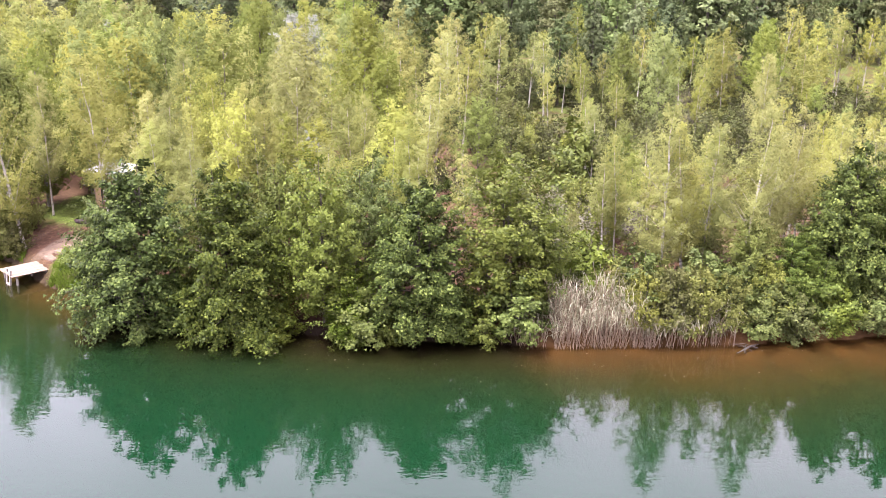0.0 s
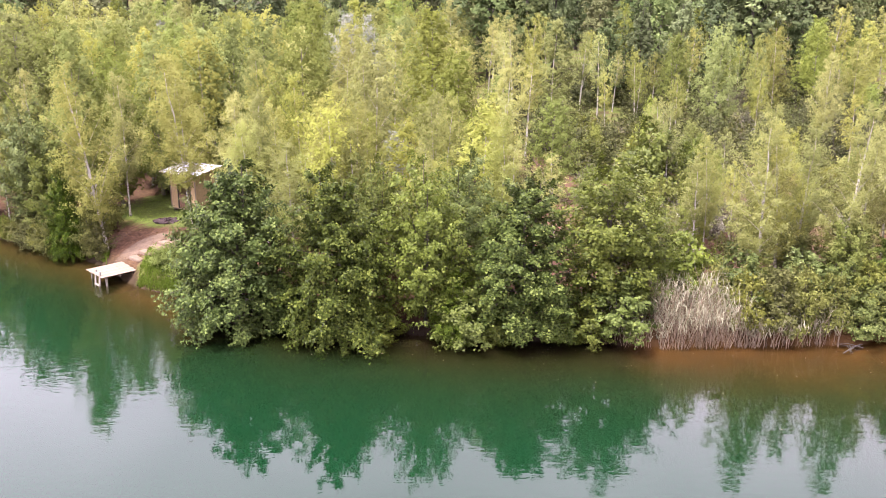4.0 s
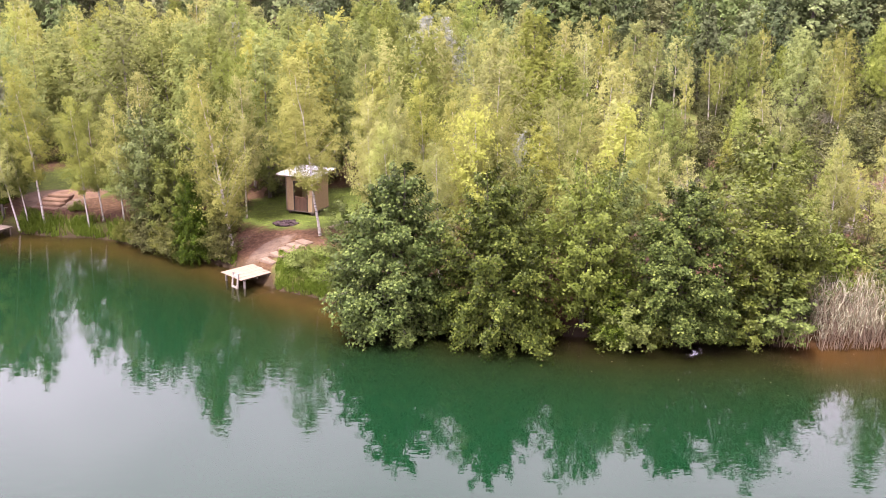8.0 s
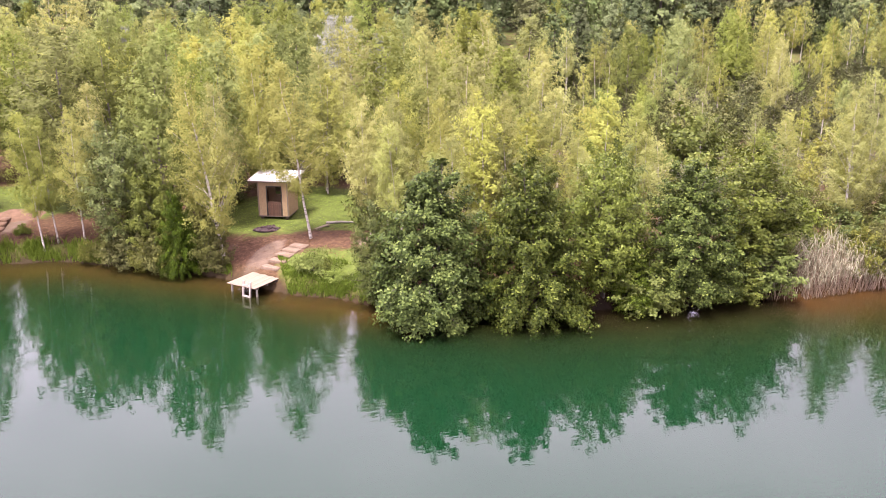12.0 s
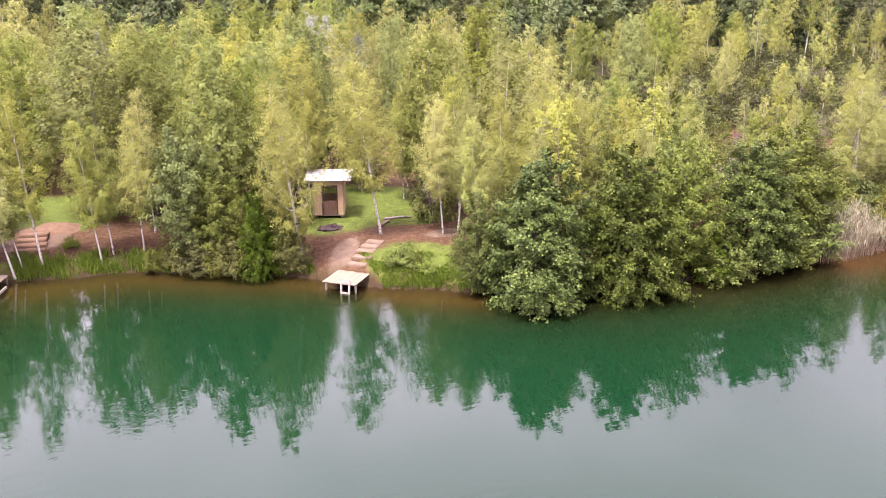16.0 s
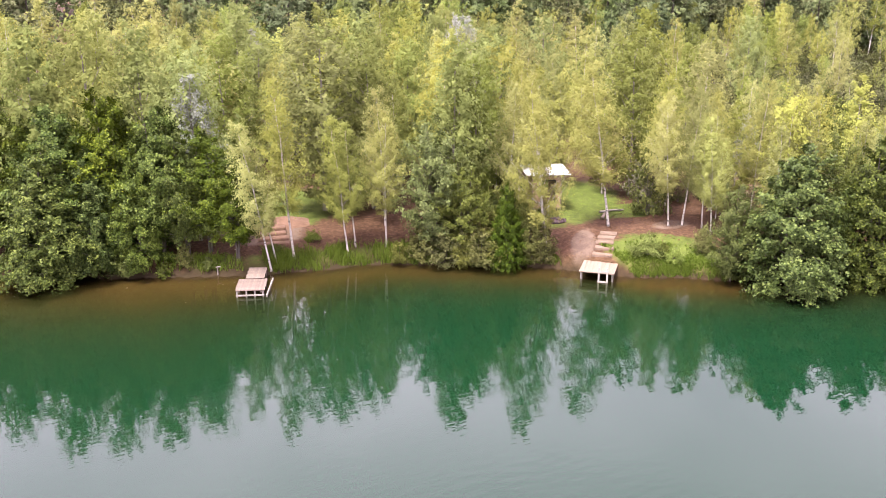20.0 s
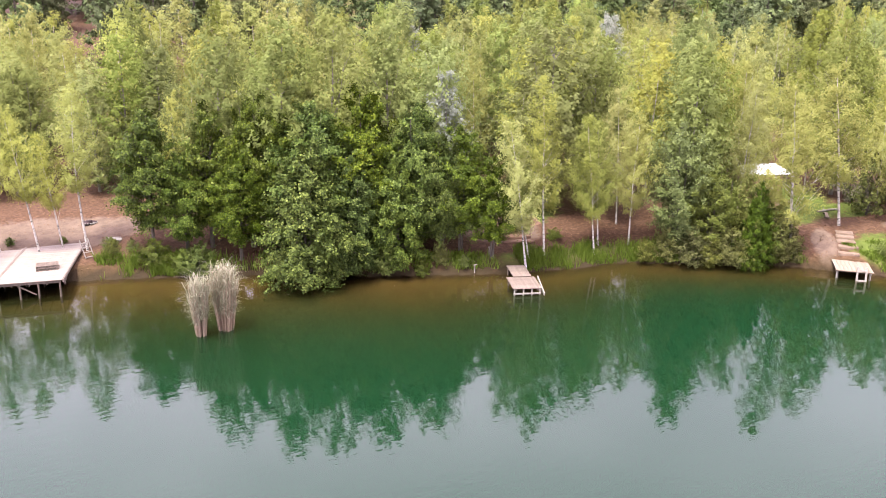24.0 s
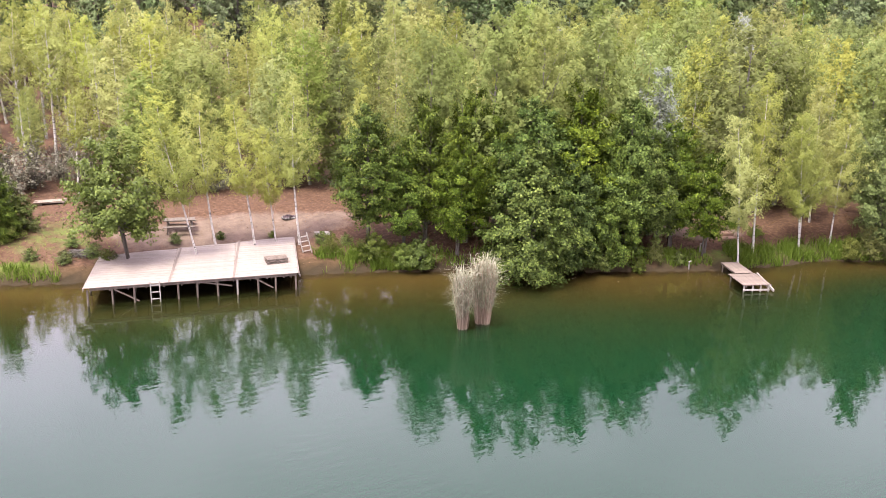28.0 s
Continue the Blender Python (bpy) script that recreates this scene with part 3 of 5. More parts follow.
def crown(rng, line, height, low, radius, profile, branches, rise, twigs, per, twig=0.5, sag=0.1, flat=0.35, lobes=0.22, inner=0.25, hang=0.0):
    """Branches that leave the stem at an angle, twigs to both sides of them and places for leaves along the twigs.
    rise: the branches' climb in degrees at the foot and at the top of the crown; flat: how far twigs leave the plane of their branch; hang: how far twigs hang down."""
    grid = np.linspace(0, 1, 60)
    prof = np.interp(grid, np.linspace(0, 1, len(profile)), profile)
    share = np.cumsum(prof + 0.25)
    u = np.interp((np.arange(branches) + rng.uniform(0.1, 0.9, branches)) / branches, share / share[-1], grid)
    az = np.arange(branches) * 2.39996 + rng.normal(0, 0.35, branches)
    ph = rng.uniform(0, 6, 4)
    bulge = 1 + lobes * (np.sin(3 * az + ph[0] + 5 * u) + np.sin(2 * az + ph[1] - 9 * u) + 0.7 * np.sin(5 * az + ph[2] + 14 * u)) / 1.6
    reach = np.maximum(radius * np.interp(u, grid, prof) * bulge * rng.uniform(0.78, 1.1, branches), 0.2 * radius)
    tilt = np.radians(np.interp(u, [0, 1], rise) + rng.normal(0, 7, branches))
    z1 = low + (height - low) * u
    z0 = np.clip(z1 - reach * np.tan(tilt), 0.35 * low + 0.1, height * 0.97)
    stem = lambda z: np.stack([np.interp(z, line[:, 2], line[:, i]) for i in range(2)], 1)
    out = np.stack([np.cos(az), np.sin(az), 0 * az], 1)
    foot = np.concatenate([stem(z0), z0[:, None]], 1)
    tip = np.concatenate([stem(z1), z1[:, None]], 1) + out * reach[:, None]
    bend = 0.5 * (foot + tip) + np.array([0, 0, 1.0]) * (sag * reach)[:, None]
    # twigs
    idx = np.repeat(np.arange(branches), twigs)
    t = (inner + (1 - inner) * rng.uniform(0, 1, len(idx)) ** 0.75)[:, None]
    root = (1 - t) ** 2 * foot[idx] + 2 * t * (1 - t) * bend[idx] + t ** 2 * tip[idx]
    way = 2 * (1 - t) * (bend[idx] - foot[idx]) + 2 * t * (tip[idx] - bend[idx])
    way /= np.linalg.norm(way, axis=1)[:, None] + 1e-9
    side = np.cross(way, np.array([0, 0, 1.0]))
    side /= np.linalg.norm(side, axis=1)[:, None] + 1e-9
    d = way * rng.uniform(0.4, 1.1, (len(idx), 1)) + side * rng.uniform(-1, 1, (len(idx), 1)) + flat * rng.normal(size=(len(idx), 3)) - np.array([0, 0, hang])
    d /= np.linalg.norm(d, axis=1)[:, None]
    size = (twig * (0.4 + 0.6 * np.minimum(reach[idx], 1.6)) * rng.uniform(0.5, 1.15, len(idx)))[:, None]
    # leaves
    j = np.repeat(np.arange(len(idx)), per)
    q = rng.uniform(0.05, 1.0, (len(j), 1))
    pts = root[j] + d[j] * q * size[j] - np.array([0, 0, 1.0]) * (0.25 + hang) * q ** 2 * size[j] * 0.6 + rng.normal(size=(len(j), 3)) * 0.09 * (0.5 + twig)
    nrm = np.array([0, 0, 0.75]) + 0.8 * out[idx][j] + 0.2 * d[j]
    return foot, bend, tip, pts, nrm


def wood(line, base, height, foot, bend, tip, limbs, rng, sides=7, thin=1.0):
    """The stem and some of its branches as tapered tubes."""
    f = np.clip(line[:, 2] / height, 0, 1)
    rad = base * (1 - 0.9 * f) * (1 + 0.35 * np.exp(-np.clip(line[:, 2], 0, None) * 3))
    pieces = [tube(line, rad, sides)]
    for i in rng.permutation(len(foot))[:limbs]:
        r = thin * 0.45 * float(np.interp(foot[i, 2], line[:, 2], rad)) + 0.004
        pieces.append(tube(np.array([foot[i], 0.25 * foot[i] + 0.5 * bend[i] + 0.25 * tip[i], tip[i]]), [r, r * 0.6, r * 0.15], 3 if sides < 7 else 4))
    return pieces


PROTOS, FIRST, COUNT = {}, {}, {}
ROUND = (0.55, 0.85, 1.0, 1.0, 0.92, 0.78, 0.55, 0.18)
EGG = (0.25, 0.6, 0.85, 1.0, 0.95, 0.8, 0.6, 0.35, 0.1)
SPIRE = (0.3, 0.75, 1.0, 0.95, 0.8, 0.62, 0.45, 0.28, 0.1)
DOME = (0.35, 0.7, 0.92, 1.0, 0.98, 0.93, 0.82, 0.64, 0.36)
POINTED = (0.3, 0.68, 0.92, 1.0, 0.92, 0.78, 0.6, 0.42, 0.2)
SKIRT = (0.85, 1.0, 0.99, 0.93, 0.83, 0.70, 0.54, 0.35, 0.12)
VASE = (0.15, 0.4, 0.7, 0.95, 1.0, 0.9, 0.6, 0.2)


def tree_proto(kind, name, label, category, seed, height, low, radius, profile, branches, rise, twigs, per, leaf, leafmat, bark, base, limbs, twig=0.5, sag=0.1,
               flat=0.35, lobes=0.22, inner=0.25, hang=0.0, lean=0.0, stems=1, spread=0.5, top=0.96, sides=7, core=0, big=1.5, thin=1.0, bend=1.0):
    """A tree to be copied: its stems with their branches, and its crown of leaves."""
    rng = np.random.default_rng(seed)
    a = rng.uniform(0, 6.28)
    off = (lean * math.cos(a), lean * math.sin(a))
    pieces, pts, nrm = [], [], []
    for k in range(stems):
        line = trunk_line(rng, height, off, top if k == 0 else rng.uniform(0.7, 0.92), 0.0 if stems == 1 else 0.10 * radius * 2, a + k * 6.283 / stems, bend)
        foot, mid, tip, p, q = crown(rng, line, height * (1.0 if k == 0 else rng.uniform(0.85, 0.98)), low, radius, profile, branches // stems, rise, twigs, per, twig, sag, flat, lobes, inner, hang)
        pieces += wood(line, base * (1.0 if stems == 1 else 0.75), height, foot, mid, tip, limbs // stems, rng, sides, thin)
        pts.append(p)
        nrm.append(q)
    v, f = leaves(rng, np.concatenate(pts), np.concatenate(nrm), leaf, spread)
    if core:
        # broad sprays of inner foliage that close the crown
        u, az = rng.uniform(0.02, 0.9, core), rng.uniform(0, 6.28, core)
        q = radius * np.interp(u, np.linspace(0, 1, len(profile)), profile) * 0.6 * np.sqrt(rng.uniform(0.05, 1, core))
        inside = np.stack([q * np.cos(az) + off[0] * u, q * np.sin(az) + off[1] * u, low + (height - low) * u], 1)
        v, f = joined([(v, f), leaves(rng, inside, inside * np.array([1, 1, 0]) + np.array([0, 0, 0.4]), leaf * big, 0.6)])
    root = new(name)
    tv, tf = joined(pieces)
    arrays("trunk", tv, tf, bark, root, smooth=True)
    arrays("crown", v, f, leafmat, root)
    tagged(root, label, category)
    PROTOS.setdefault(kind, []).append((root, height))


def plant(kind, x, y, height, turn=None, wide=1.0, group="", variant=None, sink=0.05, tilt=0.0):
    """Plants one tree of a kind so that it grows to that height from the ground."""
    k = COUNT.get(kind, 0)
    COUNT[kind] = k + 1
    root, h = PROTOS[kind][(k if variant is None else variant) % len(PROTOS[kind])]
    s = height / h
    if turn is None:
        turn = (k * 137.5) % 360
    lean = Matrix.Rotation(radians(tilt), 4, (-0.3, -0.95, 0.0))
    m = Matrix.Translation((x, y, float(gz(x, y)) - sink)) @ lean @ Matrix.LocRotScale(None, Euler((0, 0, radians(turn))), (s * wide, s * wide, s))
    if root not in FIRST:
        FIRST[root] = m
        return tagged(root, group=group)
    return tagged(copy_thing(root, m), group=group)


def settle():
    """Sets the first tree of each mould in its place, and takes away moulds that were not used."""
    for protos in PROTOS.values():
        for root, _ in protos:
            if root in FIRST:
                root.matrix_basis = FIRST[root]
            else:
                for o in (*root.children_recursive, root):
                    bpy.data.objects.remove(o)


for s in range(4):
    tree_proto("alder", "alder_tree", "dark green alder with a dense crown hanging over the lake", "tree", 10 + s, 9.0, 0.2, 2.95, SKIRT, 230, (-8, 62), 13, 14, 0.12, ALDER, BARK, 0.16, 60,
               twig=0.46, sag=0.16, flat=0.3, lobes=0.17, inner=0.4, hang=0.15, stems=3, spread=0.34, core=1500)
for s in range(3):
    tree_proto("light_alder", "young_alder_tree", "olive green young alder with a loose crown on the bank", "tree", 20 + s, 8.5, 0.5, 2.3, DOME, 130, (5, 66), 12, 14, 0.106, ALDER_LIGHT, BARK, 0.11, 60,
               twig=0.48, sag=0.12, flat=0.35, lobes=0.22, hang=0.1, stems=2, spread=0.34, core=800)
tree_proto("deck_alder", "young_alder_tree", "green young alder with a bare lower trunk by the deck", "tree", 25, 7.0, 1.7, 2.3, ROUND, 80, (0, 60), 13, 14, 0.12, ALDER_LIGHT, BARK, 0.09, 50,
           twig=0.6, sag=0.12, flat=0.25, lobes=0.3, stems=2, spread=0.34, core=300)
for s in range(3):
    tree_proto("high_alder", "alder_tree", "dark green alder with bare lower trunk on the bank", "tree", 30 + s, 10.0, 1.9, 2.7, SPIRE if s else EGG, 110, (2, 58), 15, 16, 0.12, ALDER, BARK, 0.15, 60,
               twig=0.66, sag=0.15, flat=0.2, lobes=0.32, inner=0.3, hang=0.1, stems=2, spread=0.34, core=1100)
for s in range(4):
    tree_proto("birch", "birch_tree", "slender white-barked birch with thin yellow-green leaves", "tree", 40 + s, 11.0, 3.2, 1.8, POINTED, 96, (34, 64), 10, 14, 0.08, BIRCH, BARK_WHITE, 0.075, 30,
               twig=0.5, sag=0.05, flat=0.6, lobes=0.24, hang=0.35, lean=0.35, spread=0.28, top=0.9, thin=0.35, bend=2.0)
for s in range(3):
    tree_proto("deck_birch", "birch_tree", "white-barked birch with a long bare stem growing by the deck", "tree", 145 + s, 10.0, 4.0, 1.5, POINTED, 76, (36, 64), 9, 13, 0.08, BIRCH, BARK_WHITE, 0.075, 26,
               twig=0.5, sag=0.05, flat=0.6, lobes=0.24, hang=0.3, lean=0.3, spread=0.28, top=0.9, thin=0.35, bend=2.0)
for s in range(2):
    tree_proto("low_birch", "birch_tree", "leaning white-barked birch with leaves low on its stem", "tree", 45 + s, 11.0, 2.0, 1.95, POINTED, 104, (32, 64), 10, 14, 0.082, BIRCH, BARK_WHITE, 0.11, 34,
               twig=0.52, sag=0.05, flat=0.6, lobes=0.24, hang=0.35, lean=0.35, spread=0.28, top=0.9, thin=0.35, bend=2.0)
for s in range(2):
    tree_proto("yellow_birch", "birch_tree", "slender white-barked birch with yellow early autumn leaves", "tree", 50 + s, 11.0, 3.2, 1.55, POINTED, 84, (36, 64), 10, 13, 0.08, BIRCH_YELLOW, BARK_WHITE, 0.075, 28,
               twig=0.5, sag=0.05, flat=0.6, lobes=0.24, hang=0.35, lean=0.35, spread=0.28, top=0.9, thin=0.35, bend=2.0)
for s in range(6):
    tree_proto("wood_birch", "birch_tree", "pale yellow-green birch standing in the young wood", "tree", 60 + s, 10.0, 1.2, 1.95, POINTED if s % 2 else DOME, 96, (36, 64), 7, 10, 0.122, BIRCH, BARK_WHITE, 0.07, 10,
               twig=0.5, sag=0.05, flat=0.65, lobes=0.2, inner=0.35, hang=0.2, lean=0.4, spread=0.28, sides=5, top=0.86, thin=0.5, core=240, big=1.7)
for s in range(3):
    tree_proto("slim_birch", "bare_birch_tree", "thin birch with a long bare white stem and few leaves", "tree", 70 + s, 9.5, 4.4, 1.25, DOME, 46, (40, 68), 6, 9, 0.118, BIRCH, BARK_WHITE, 0.1, 16,
               twig=0.5, sag=0.05, flat=0.6, lobes=0.3, hang=0.25, lean=0.6, spread=0.3, sides=5, top=0.88, thin=0.6)
for s in range(4):
    tree_proto("aspen", "aspen_tree", "broad light green aspen standing in the young wood", "tree", 80 + s, 11.0, 1.0, 2.55, DOME if s % 2 else POINTED, 120, (24, 64), 8, 10, 0.138, ASPEN, BARK_PALE, 0.12, 20,
               twig=0.56, sag=0.04, flat=0.5, lobes=0.22, inner=0.35, lean=0.3, spread=0.26, sides=5, top=0.86, core=600, big=1.7)
for s in range(2):
    tree_proto("silver", "silver_poplar_tree", "silvery white poplar among the birches", "tree", 90 + s, 11.0, 3.0, 1.8, EGG, 76, (36, 70), 8, 11, 0.12, SILVER, BARK_PALE, 0.11, 18,
               twig=0.55, flat=0.4, lobes=0.35, spread=0.6, sides=5)
for s in range(3):
    tree_proto("dark", "dark_wood_tree", "tall dark green broadleaf tree of the old wood", "tree", 100 + s, 16.0, 1.5, 3.6, ROUND, 70, (15, 65), 8, 8, 0.30, DARKWOOD, BARK, 0.24, 12,
               twig=0.9, flat=0.3, lobes=0.28, spread=0.28, sides=5, core=350, big=1.8)
for s in range(2):
    tree_proto("pine", "pine_tree", "dull dark green pine with a bare brown trunk", "tree", 110 + s, 16.0, 3.0, 2.5, SPIRE, 72, (-5, 45), 8, 8, 0.25, PINE, BARK, 0.2, 24,
               twig=0.8, flat=0.25, lobes=0.3, spread=0.7, sides=5, core=200, big=1.8)
for s in range(3):
    tree_proto("shrub", "shrub", "olive green shrub in the undergrowth", "shrub", 120 + s, 2.6, 0.1, 1.4, ROUND, 36, (20, 70), 6, 7, 0.13, SHRUB, BARK, 0.04, 18,
               twig=0.45, flat=0.5, lobes=0.3, stems=3, spread=0.6, sides=4)
for s in range(3):
    tree_proto("thicket", "thicket_shrub", "dark tangled green-brown shrub under the bare birches", "shrub", 160 + s, 3.6, 0.1, 1.9, ROUND, 42, (15, 70), 6, 8, 0.14, THICKET, BARK, 0.045, 24,
               twig=0.5, flat=0.5, lobes=0.34, stems=3, spread=0.6, sides=4)
for s in range(2):
    tree_proto("dry", "dry_shrub", "grey-brown dry brushwood in the undergrowth", "shrub", 130 + s, 2.4, 0.1, 1.3, VASE, 36, (35, 75), 6, 7, 0.085, DRYSHRUB, BARK, 0.03, 36,
               twig=0.45, flat=0.5, lobes=0.35, stems=3, spread=0.8, sides=4)
for s in range(2):
    tree_proto("alder_bush", "alder_bush", "mid green alder bush at the water's edge", "shrub", 150 + s, 4.0, 0.1, 1.75, ROUND, 60, (0, 66), 9, 9, 0.135, ALDER_LIGHT, BARK, 0.05, 30,
               twig=0.5, flat=0.3, lobes=0.3, stems=3, spread=0.28, sides=5, core=220)
tree_proto("fern", "bright_bush", "bright green feathery bush on the grassy mound", "shrub", 170, 1.6, 0.05, 1.0, ROUND, 44, (35, 78), 8, 9, 0.085, FERN, BARK, 0.02, 30,
           twig=0.4, flat=0.4, lobes=0.3, stems=3, spread=0.6, sides=4)
for s in range(2):
    tree_proto("near_shrub", "bank_shrub", "olive green bushy shrub at the water's edge", "shrub", 140 + s, 4.0, 0.15, 1.65, ROUND, 60, (10, 70), 8, 9, 0.13, SHRUB, BARK, 0.05, 36,
               twig=0.5, flat=0.4, lobes=0.3, stems=3, spread=0.6, sides=5, core=220)

# alders that hang over the lake: place, height, breadth
for x, y, h, w in [(-15.4, 43.4, 9.0, 1.12), (-10.3, 41.9, 8.9, 1.0), (-1.2, 41.6, 7.5, 1.15), (20.6, 43.4, 8.4, 1.0), (25.0, 44.0, 9.5, 1.1), (30.5, 45.5, 9.0, 1.1), (17.6, 42.3, 4.2, 1.2), (23.0, 42.6, 4.4, 1.2),
                   (-4.6, 41.3, 3.8, 1.1)]:
    plant("alder", x, y, h, wide=w, group="alders along the shore")
for x, y, h, w in [(-6.0, 42.2, 8.5, 0.96), (2.9, 42.2, 8.1, 1.25), (-4.0, 45.5, 7.0, 1.0), (-8.5, 46.0, 7.0, 0.9), (5.0, 42.6, 5.6, 1.1), (15.6, 43.0, 4.6, 1.1)]:
    plant("light_alder", x, y, h, wide=w, group="young alders along the shore")
for x, y, h, w in [(-60.2, 73.0, 8.6, 0.95), (-57.0, 71.6, 8.8, 0.9), (-54.8, 70.4, 9.6, 0.8), (-51.6, 67.8, 9.4, 1.0), (-48.8, 66.8, 9.9, 0.95), (-46.4, 65.2, 9.2, 0.95), (-43.8, 64.0, 8.0, 0.95), (-58.6, 71.4, 6.4, 0.9),
                   (-49.9, 68.8, 8.0, 0.9), (-47.6, 68.2, 8.6, 0.8), (-52.9, 70.2, 8.2, 0.8), (-45.0, 66.6, 8.8, 0.8), (-55.9, 69.6, 6.8, 0.9), (-42.6, 62.3, 6.6, 0.95), (-45.2, 63.9, 7.8, 0.85), (-81.5, 82.0, 5.0, 0.9)]:
    plant("high_alder", x, y, h, wide=w, group="alders by the deck")
plant("fern", -20.6, 49.9, 1.6)
plant("fern", -19.6, 48.6, 0.9)
plant("fern", -40.5, 61.9, 0.9)
plant("fern", -37.6, 62.6, 0.8)
plant("light_alder", -17.7, 45.7, 6.2, wide=0.85)
plant("light_alder", -31.0, 58.2, 8.4, wide=0.92)
plant("light_alder", -29.6, 56.9, 6.0, wide=1.0)
plant("alder", -27.9, 54.6, 5.6, wide=0.62)
plant("alder", -79.3, 83.0, 4.6, wide=0.8)
plant("deck_alder", -73.4, 77.0, 7.8, tilt=7)
for x, y, h, w in [(-52.9, 66.4, 8.4, 1.1), (-50.3, 65.9, 7.0, 0.9), (-47.8, 65.0, 7.4, 0.85)]:
    plant("alder", x, y, h, wide=w, group="alders along the shore")
# birches on the bank
for x, y, h, lean in [(-41.0, 60.9, 9.8, 9), (-36.1, 60.3, 9.0, 4), (-35.3, 60.9, 8.4, 2), (-33.6, 59.9, 8.8, 3), (-16.6, 52.3, 9.0, 3), (-15.7, 52.0, 9.2, -2),
                      (-15.0, 50.9, 7.8, 4), (-15.5, 49.6, 8.0, 1), (-22.0, 61.8, 10.4, 2)]:
    plant("birch", x, y, h, group="birches on the bank", tilt=lean)
for x, y, h, lean in [(-25.3, 53.9, 11.6, 7), (-20.0, 54.3, 11.0, 6), (11.4, 44.4, 9.8, 0), (12.9, 45.6, 8.6, 3), (15.6, 44.5, 9.9, -3), (6.5, 44.4, 4.6, 0), (14.2, 46.6, 8.4, -2), (17.6, 46.2, 8.4, 1),
                      (-12.9, 46.9, 7.8, 0), (-5.6, 46.4, 7.6, 2), (-1.2, 46.6, 7.4, 0), (-9.6, 47.4, 8.2, 0)]:
    plant("low_birch" if x < -25 or x > -15 else "birch", x, y, h, group="birches on the bank", tilt=lean, wide=1.2 if x == -20.0 else 1.0)
for x, y, h, lean in [(-39.4, 61.2, 11.2, 4), (-40.5, 61.3, 7.6, 9), (9.8, 48.4, 7.4, 0), (-1.9, 47.0, 8.6, 1)]:
    plant("yellow_birch", x, y, h, group="birches on the bank", tilt=lean)
for x, y, h, lean in [(-69.77, 75.9, 9.2, 10), (-68.2, 77.3, 9.8, 8), (-66.17, 76.1, 9.4, 7), (-64.8, 76.2, 7.6, 7), (-63.55, 75.6, 10.2, 3)]:
    plant("deck_birch", x, y, h, group="birches by the deck", tilt=lean)
# shrubs and small trees at the water's edge
for x, y, h, w in [(-29.2, 55.5, 2.8, 1.0), (-32.2, 58.0, 2.2, 1.0), (-25.7, 53.7, 2.4, 0.9), (-28.3, 55.3, 3.4, 0.9), (-26.3, 54.2, 3.2, 0.85), (-26.4, 56.6, 4.4, 0.8), (-31.0, 56.9, 2.8, 1.1), (-30.1, 56.3, 2.2, 1.0), (-33.4, 58.6, 1.6, 1.0), 
                   (-45.6, 63.4, 1.6, 0.8), (-62.6, 73.0, 1.5, 0.8), (16.0, 41.6, 3.2, 0.9), (9.4, 41.7, 2.7, 0.9), (11.7, 41.5, 2.5, 0.9), (13.6, 41.5, 2.3, 0.9), (10.6, 42.2, 3.0, 1.0), (9.6, 40.7, 3.3, 0.9), (11.0, 40.6, 3.5, 0.9), (12.5, 40.7, 3.4, 0.9), (13.9, 40.8, 3.0, 0.9), (8.4, 42.3, 2.8, 1.0), (12.4, 41.9, 2.8, 1.0), (-17.6, 48.2, 2.0, 0.8)]:
    plant("near_shrub", x, y, h, wide=w, group="shrubs at the water's edge")
for x, y, h, w in [(-58.4, 69.9, 2.0, 1.1), (-48.8, 64.6, 2.0, 1.1), (-46.9, 63.5, 1.1, 1.0), (-44.4, 62.6, 0.9, 1.0), (-59.2, 70.4, 1.6, 1.0), (15.4, 40.6, 2.4, 1.1), (17.3, 40.8, 2.7, 1.1), (19.4, 41.1, 2.6, 1.1), (21.4, 41.3, 2.6, 1.1), (23.6, 41.7, 2.6, 1.1), (2.0, 40.7, 2.2, 1.2), (-19.9, 49.2, 1.2, 0.8), (-60.6, 71.6, 1.8, 1.1), (9.8, 42.6, 3.4, 1.2), (13.2, 42.6, 3.2, 1.2),
                   (-2.6, 41.0, 1.9, 1.2), (0.6, 40.9, 2.3, 1.3), (-8.2, 41.5, 2.2, 1.2), (3.4, 40.9, 3.2, 1.3), (7.2, 43.6, 3.8, 1.2), (-4.0, 40.8, 3.2, 1.2), (18.6, 41.8, 3.2, 1.2), (22.0, 42.0, 3.4, 1.2), (25.5, 42.6, 3.2, 1.2), (16.4, 41.3, 2.8, 1.1), (14.6, 41.9, 2.8, 1.1)] :
    plant("alder_bush", x, y, h, wide=w, group="alder bushes at the water's edge")
for x, y, h in [(-70.2, 78.9, 0.7), (-67.5, 78.6, 0.6), (-74.9, 78.9, 1.0), (-75.8, 80.3, 0.8), (-62.4, 74.7, 0.9), (-61.3, 73.7, 0.8), (-74.4, 77.5, 1.0), (-76.6, 78.6, 0.9), (-78.2, 79.6, 0.8), (-64.6, 77.4, 0.5)]:
    plant("alder_bush", x, y, h, wide=1.2, group="weeds round the deck")
plant("thicket", -16.0, 55.0, 4.3, wide=0.75)
